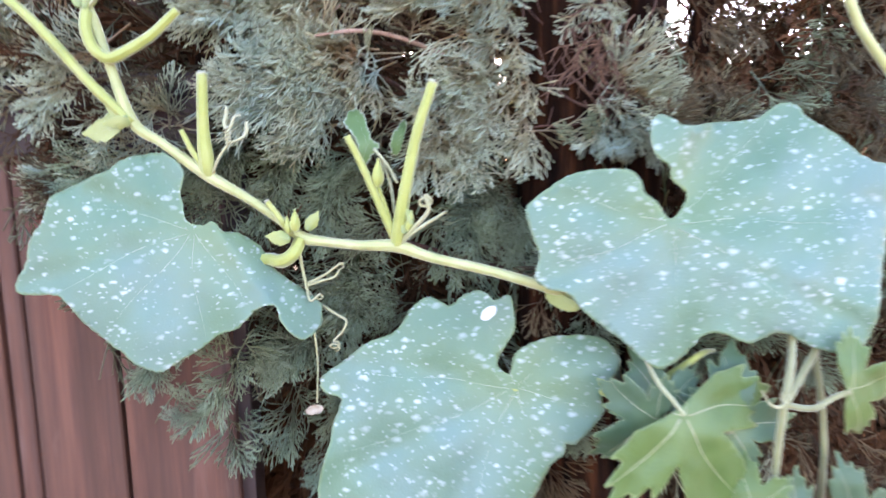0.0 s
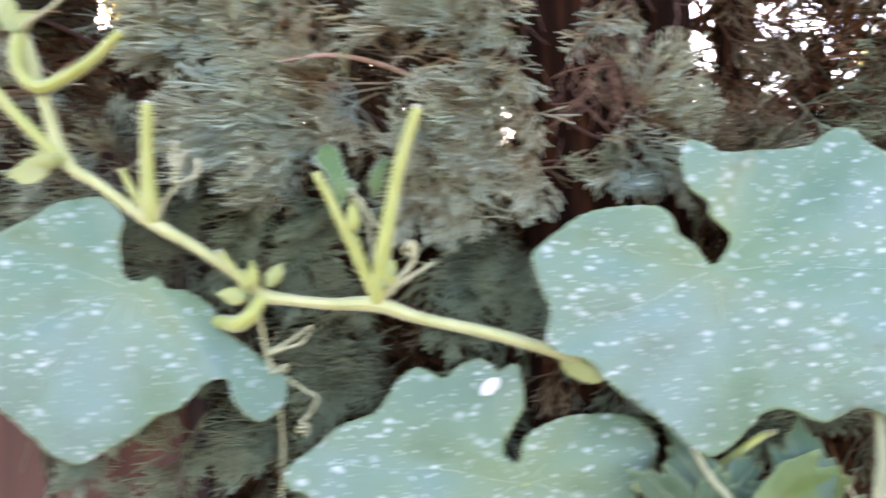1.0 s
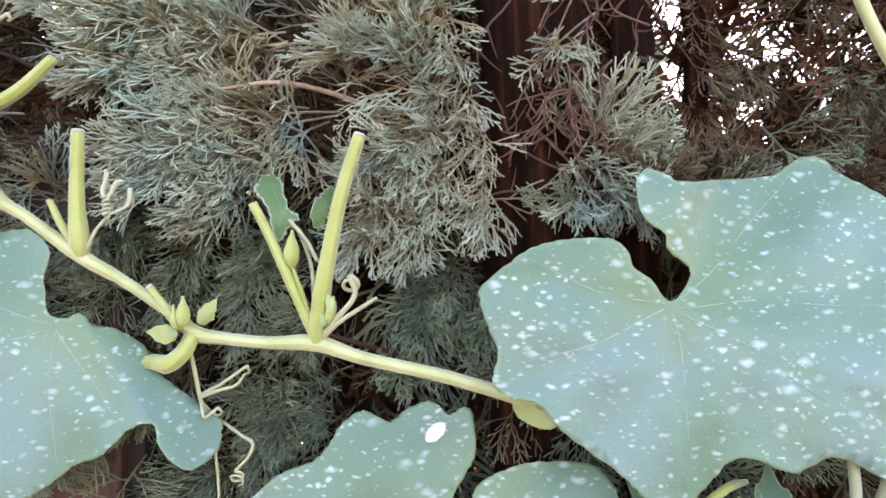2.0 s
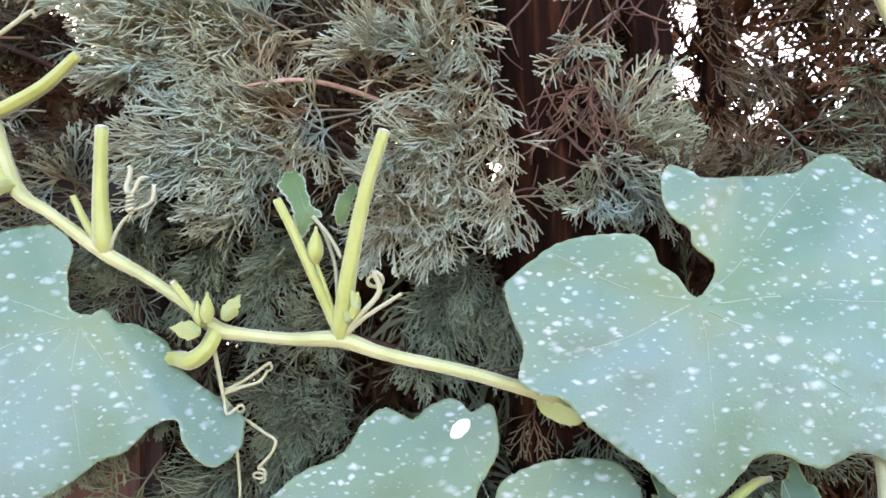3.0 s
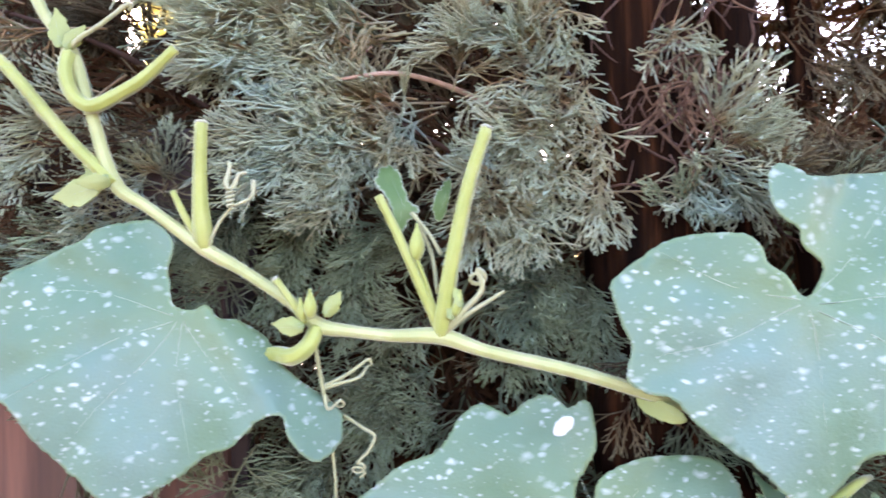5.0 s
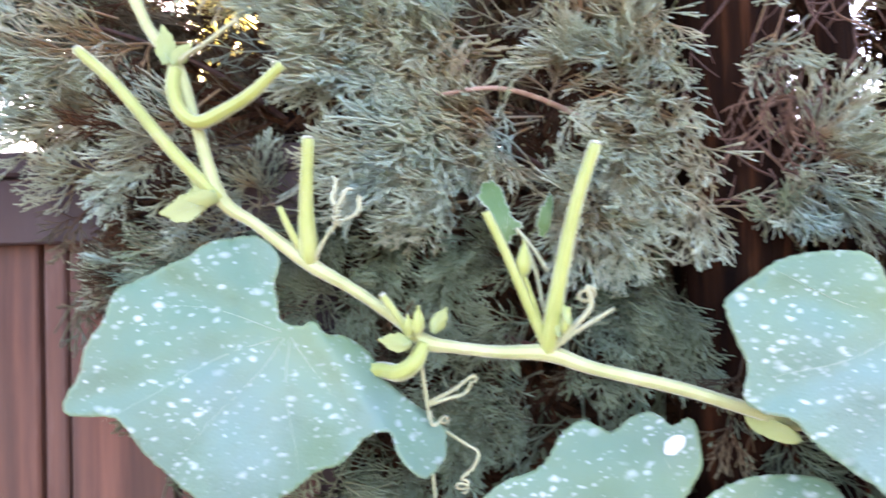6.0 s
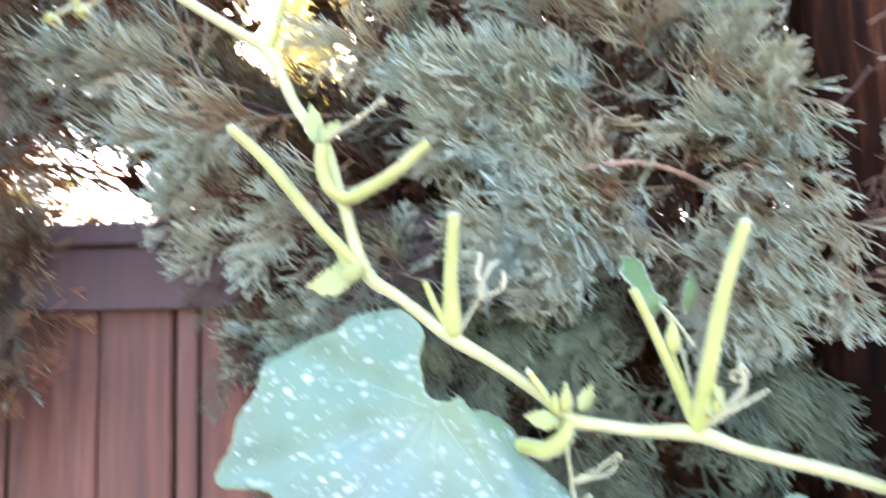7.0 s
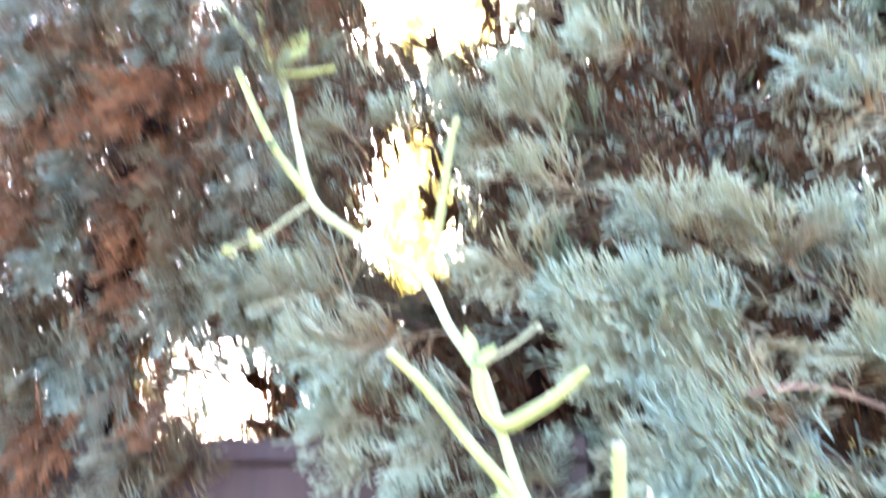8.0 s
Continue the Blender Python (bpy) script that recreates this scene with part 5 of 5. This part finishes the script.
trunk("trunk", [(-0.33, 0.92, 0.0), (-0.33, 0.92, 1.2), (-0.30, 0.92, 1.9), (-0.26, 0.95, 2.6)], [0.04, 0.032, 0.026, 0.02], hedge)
BRANCHES = [((0.14, 0.80, 1.62), (0.03, 0.84, 1.70), (-0.08, 0.78, 1.76), (-0.14, 0.735, 1.782)), ((0.14, 0.80, 1.75), (0.05, 0.84, 1.86), (-0.10, 0.80, 1.97)),
         ((0.15, 0.80, 1.50), (0.05, 0.84, 1.52), (-0.12, 0.80, 1.58)), ((0.15, 0.80, 1.66), (0.21, 0.76, 1.70), (0.28, 0.74, 1.72)),
         ((0.15, 0.80, 1.80), (0.20, 0.80, 1.90), (0.25, 0.79, 1.98)), ((-0.31, 0.91, 1.55), (-0.38, 0.86, 1.66), (-0.46, 0.80, 1.73)),
         ((-0.30, 0.92, 1.80), (-0.42, 0.86, 1.88), (-0.58, 0.80, 1.93)), ((-0.29, 0.92, 1.95), (-0.20, 0.86, 2.06), (-0.12, 0.80, 2.14))]
for pts in BRANCHES:
    n = len(pts)
    tube("limb", pts, [0.0042 * (1 - 0.75 * i / n) for i in range(n)], MAT_TWIG, hedge, "bare red-brown limb", 8)
tube("limb", [(0.02, 0.80, 1.775), (-0.04, 0.745, 1.790), (-0.085, 0.712, 1.793), (-0.135, 0.702, 1.786)], [0.0030, 0.0026, 0.0022, 0.0014], MAT_PALE_TWIG, hedge, "pale pinkish dead limb", 8)
tube("limb", [(-0.145, 0.750, 1.79), (-0.122, 0.738, 1.812), (-0.105, 0.730, 1.824)], [0.0018, 0.0016, 0.0010], MAT_PALE_TWIG, hedge, "pale pinkish dead limb", 8)


def bare_twigs():
    """Fine bare twigs in the hollow beside the trunk."""
    rng = random.Random(8)
    for i in range(22):
        x, z = rng.uniform(0.09, 0.26), rng.uniform(1.68, 1.92)
        a, l = rng.uniform(0, 360), rng.uniform(0.05, 0.12)
        p = [Vector((x, rng.uniform(0.725, 0.755), z))]
        for s in range(5):
            a += rng.uniform(-32, 32)
            p.append(p[-1] + Vector((math.cos(radians(a)), rng.uniform(-0.4, 0.1), math.sin(radians(a)))) * l / 5)
        tube("bare_twig", p, [0.0013, 0.0012, 0.0011, 0.0009, 0.0007, 0.0005], MAT_TWIG if i % 8 else MAT_RED_TWIG, hedge, "", 5, 3)
        for q in (2, 3):
            b = a + rng.choice((-1, 1)) * rng.uniform(35, 65)
            d = Vector((math.cos(radians(b)), rng.uniform(-0.3, 0.1), math.sin(radians(b)))) * l * 0.3
            tube("bare_twig", [p[q], p[q] + d * 0.5 + Vector((0, 0, -0.002)), p[q] + d], [0.0009, 0.0007, 0.0004], MAT_TWIG, hedge, "", 5, 3)
    for i in range(24):
        p = [Vector((rng.uniform(0.165, 0.225), rng.uniform(0.725, 0.755), rng.uniform(1.765, 1.815)))]
        a, l, bend = rng.uniform(160, 265), rng.uniform(0.05, 0.09), rng.uniform(6, 22)
        for s in range(5):
            a += (bend if a < 285 else -bend) + rng.uniform(-14, 14)
            p.append(p[-1] + Vector((math.cos(radians(a)), rng.uniform(-0.35, 0.0), math.sin(radians(a)))) * l / 5)
        tube("bare_twig", p, [0.0013, 0.0012, 0.0011, 0.0010, 0.0008, 0.0006], MAT_RED_TWIG, hedge, "", 5, 3)
        for q in (2, 3, 4):
            b = a + rng.choice((-1, 1)) * rng.uniform(25, 55)
            d = Vector((math.cos(radians(b)), rng.uniform(-0.3, 0.1), math.sin(radians(b)))) * l * 0.3
            tube("bare_twig", [p[q], p[q] + d * 0.5 + Vector((0, 0, -0.002)), p[q] + d], [0.0010, 0.0008, 0.0005], MAT_RED_TWIG, hedge, "", 5, 3)


bare_twigs()

RIBBONS = [ribbon_arrays(400 + i, 0.09, 8, 0.4, 0.6, 0.0018) for i in range(4)]


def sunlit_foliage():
    """Sprays at the far side of the hedge, sun glow painted in their colour, seen in the high gap."""
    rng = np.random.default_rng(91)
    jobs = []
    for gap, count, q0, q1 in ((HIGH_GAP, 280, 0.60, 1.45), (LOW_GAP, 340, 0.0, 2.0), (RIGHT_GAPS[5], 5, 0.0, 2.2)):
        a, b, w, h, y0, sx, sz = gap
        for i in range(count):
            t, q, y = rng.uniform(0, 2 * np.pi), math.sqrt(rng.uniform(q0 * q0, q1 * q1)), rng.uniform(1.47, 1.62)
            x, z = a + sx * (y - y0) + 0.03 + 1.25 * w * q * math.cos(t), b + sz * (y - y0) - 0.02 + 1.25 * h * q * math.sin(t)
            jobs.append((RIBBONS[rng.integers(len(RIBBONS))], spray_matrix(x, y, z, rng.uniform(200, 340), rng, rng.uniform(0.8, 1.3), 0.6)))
    joined("foliage", jobs, MAT_SUNLIT, hedge, "golden-green sprays behind a gap with sunlight in their colour")


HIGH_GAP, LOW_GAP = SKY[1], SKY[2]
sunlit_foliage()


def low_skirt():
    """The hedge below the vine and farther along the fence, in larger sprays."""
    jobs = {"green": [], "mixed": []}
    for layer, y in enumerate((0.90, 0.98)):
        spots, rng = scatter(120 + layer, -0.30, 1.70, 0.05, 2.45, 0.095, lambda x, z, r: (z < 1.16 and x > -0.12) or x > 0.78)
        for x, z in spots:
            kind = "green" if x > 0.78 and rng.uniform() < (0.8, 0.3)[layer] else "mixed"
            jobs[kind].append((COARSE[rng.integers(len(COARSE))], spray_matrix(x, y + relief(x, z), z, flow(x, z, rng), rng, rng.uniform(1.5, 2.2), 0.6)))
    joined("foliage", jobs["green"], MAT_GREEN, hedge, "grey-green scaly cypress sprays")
    joined("foliage", jobs["mixed"], MAT_MIXED_SHADED, hedge, "fading brown-green cypress sprays, darkened as if shaded")


low_skirt()

# ---- second cypress, browner, beyond the gap over the fence ----
tree = thing("cypress_tree", "cypress with rust-brown shaded sprays leaning over the fence", "tree")
tree_jobs = {"green": [], "mixed": [], "dead": []}


def tree_right(z):
    """How far the tree reaches along the fence at a height."""
    return float(np.interp(z, [1.0, 1.45, 1.55, 1.60, 1.64, 1.665, 1.69, 1.73, 1.75, 1.778, 1.80, 1.845, 1.90, 2.02, 2.23, 2.6],
                           [-0.95, -0.85, -0.68, -0.62, -0.60, -0.58, -0.60, -0.587, -0.605, -0.655, -0.64, -0.615, -0.605, -0.575, -0.535, -0.50]))


def tree_tuft(x, y, z, angle, length, rng, kind):
    """One hanging branch end of the tree."""

    def put_spray(m, s):
        p = m @ Vector((0.05, 0, 0))
        if not open_sky(p.x, p.y, p.z) and p.x < tree_right(p.z) + 0.01:
            pool = INNER if s < 0.4 else FINE
            tree_jobs[kind].append((pool[rng.integers(len(pool))], m))

    plume(x, y, z, angle, length, rng, put_spray, 0.3, 0.7, 0.63)


def grow_tree():
    places, rng = scatter(30, -1.05, -0.45, 1.25, 2.45, 0.055, lambda x, z, r: x < tree_right(z) - 0.03)
    for x, z in places:
        rust = noise.noise(Vector((x * 9, 2.2, z * 9))) > 0.12
        kind = "dead" if rust and rng.uniform() < 0.8 else ("green", "mixed")[int(rng.uniform() < 0.4)]
        tree_tuft(x, 0.715 + rng.uniform(-0.03, 0.03), z, float(np.interp(z, [1.2, 1.7, 2.2], [300, 320, 290])) + rng.normal(0, 35), rng.uniform(0.04, 0.08), rng, kind)
    for layer, (y, step, kinds) in enumerate(((0.745, 0.045, (0.15, 0.35, 0.5)), (0.94, 0.048, (0.1, 0.3, 0.6)), (1.15, 0.058, (0.2, 0.3, 0.5)), (1.20, 0.060, (0.3, 0.4, 0.3)), (1.26, 0.056, (0.3, 0.4, 0.3)), (1.34, 0.058, (0.3, 0.4, 0.3)))):
        near = layer < 2
        places, rng = scatter(31 + layer, -1.12 if near else -1.70, -0.45, 1.20, 2.50 if near else 2.95, step, lambda x, z, r: x < tree_right(z) - 0.03 and (near or z > 1.72))
        for x, z in places:
            kind = ("green", "mixed", "dead")[int(rng.choice(3, p=kinds))]
            angle = float(np.interp(z, [1.2, 1.7, 2.2], [300, 340, 300])) + rng.normal(0, 45)
            add_spray(tree_jobs, kind, LOOSE if layer == 0 else COARSE, rng, spray_matrix(x, y + relief(x, z), z, angle, rng, rng.uniform(0.9, 1.25) if near else rng.uniform(1.2, 1.8), 0.7))

    for layer, y in enumerate((0.80, 0.90)):
        places, rng = scatter(140 + layer, -2.0, -0.80, 0.05, 2.40, 0.095, lambda x, z, r: z < 1.22 or x < -1.12)
        for x, z in places:
            kind = "green" if rng.uniform() < (0.6, 0.2)[layer] else "mixed"
            tree_jobs[kind].append((COARSE[rng.integers(len(COARSE))], spray_matrix(x, y + relief(x, z), z, 270 + rng.normal(0, 50), rng, rng.uniform(1.5, 2.2), 0.7)))


grow_tree()
joined("foliage", tree_jobs["green"], MAT_SHADED, tree, "grey-green cypress sprays coloured as in shade")
joined("foliage", tree_jobs["mixed"], MAT_MIXED_SHADED, tree, "fading brown-green cypress sprays, darkened as if shaded")
joined("foliage", tree_jobs["dead"], MAT_RUST, tree, "dead rust-brown cypress twigs")
trunk("trunk", [(-1.0, 0.92, 0.0), (-0.99, 0.92, 1.0), (-0.96, 0.92, 1.8), (-0.93, 0.94, 2.6)], [0.06, 0.05, 0.042, 0.03], tree)
for pts in (((-0.97, 0.92, 1.55), (-0.85, 0.86, 1.66), (-0.72, 0.80, 1.72)), ((-0.96, 0.92, 1.75), (-0.84, 0.88, 1.92), (-0.66, 0.86, 2.02)), ((-0.98, 0.92, 1.35), (-0.88, 0.85, 1.45), (-0.76, 0.80, 1.50))):
    tube("limb", pts, [0.012, 0.008, 0.004], MAT_TWIG, tree, "bare red-brown limb", 8)

# ---- the nearest sprays, one by one ----
SPRAY_MESHES = [array_mesh("spray", *a, MAT_GREEN) for a in FINE]
for k, m in near_sprays:
    ob = put("spray", SPRAY_MESHES[k], hedge)
    ob.matrix_basis = m
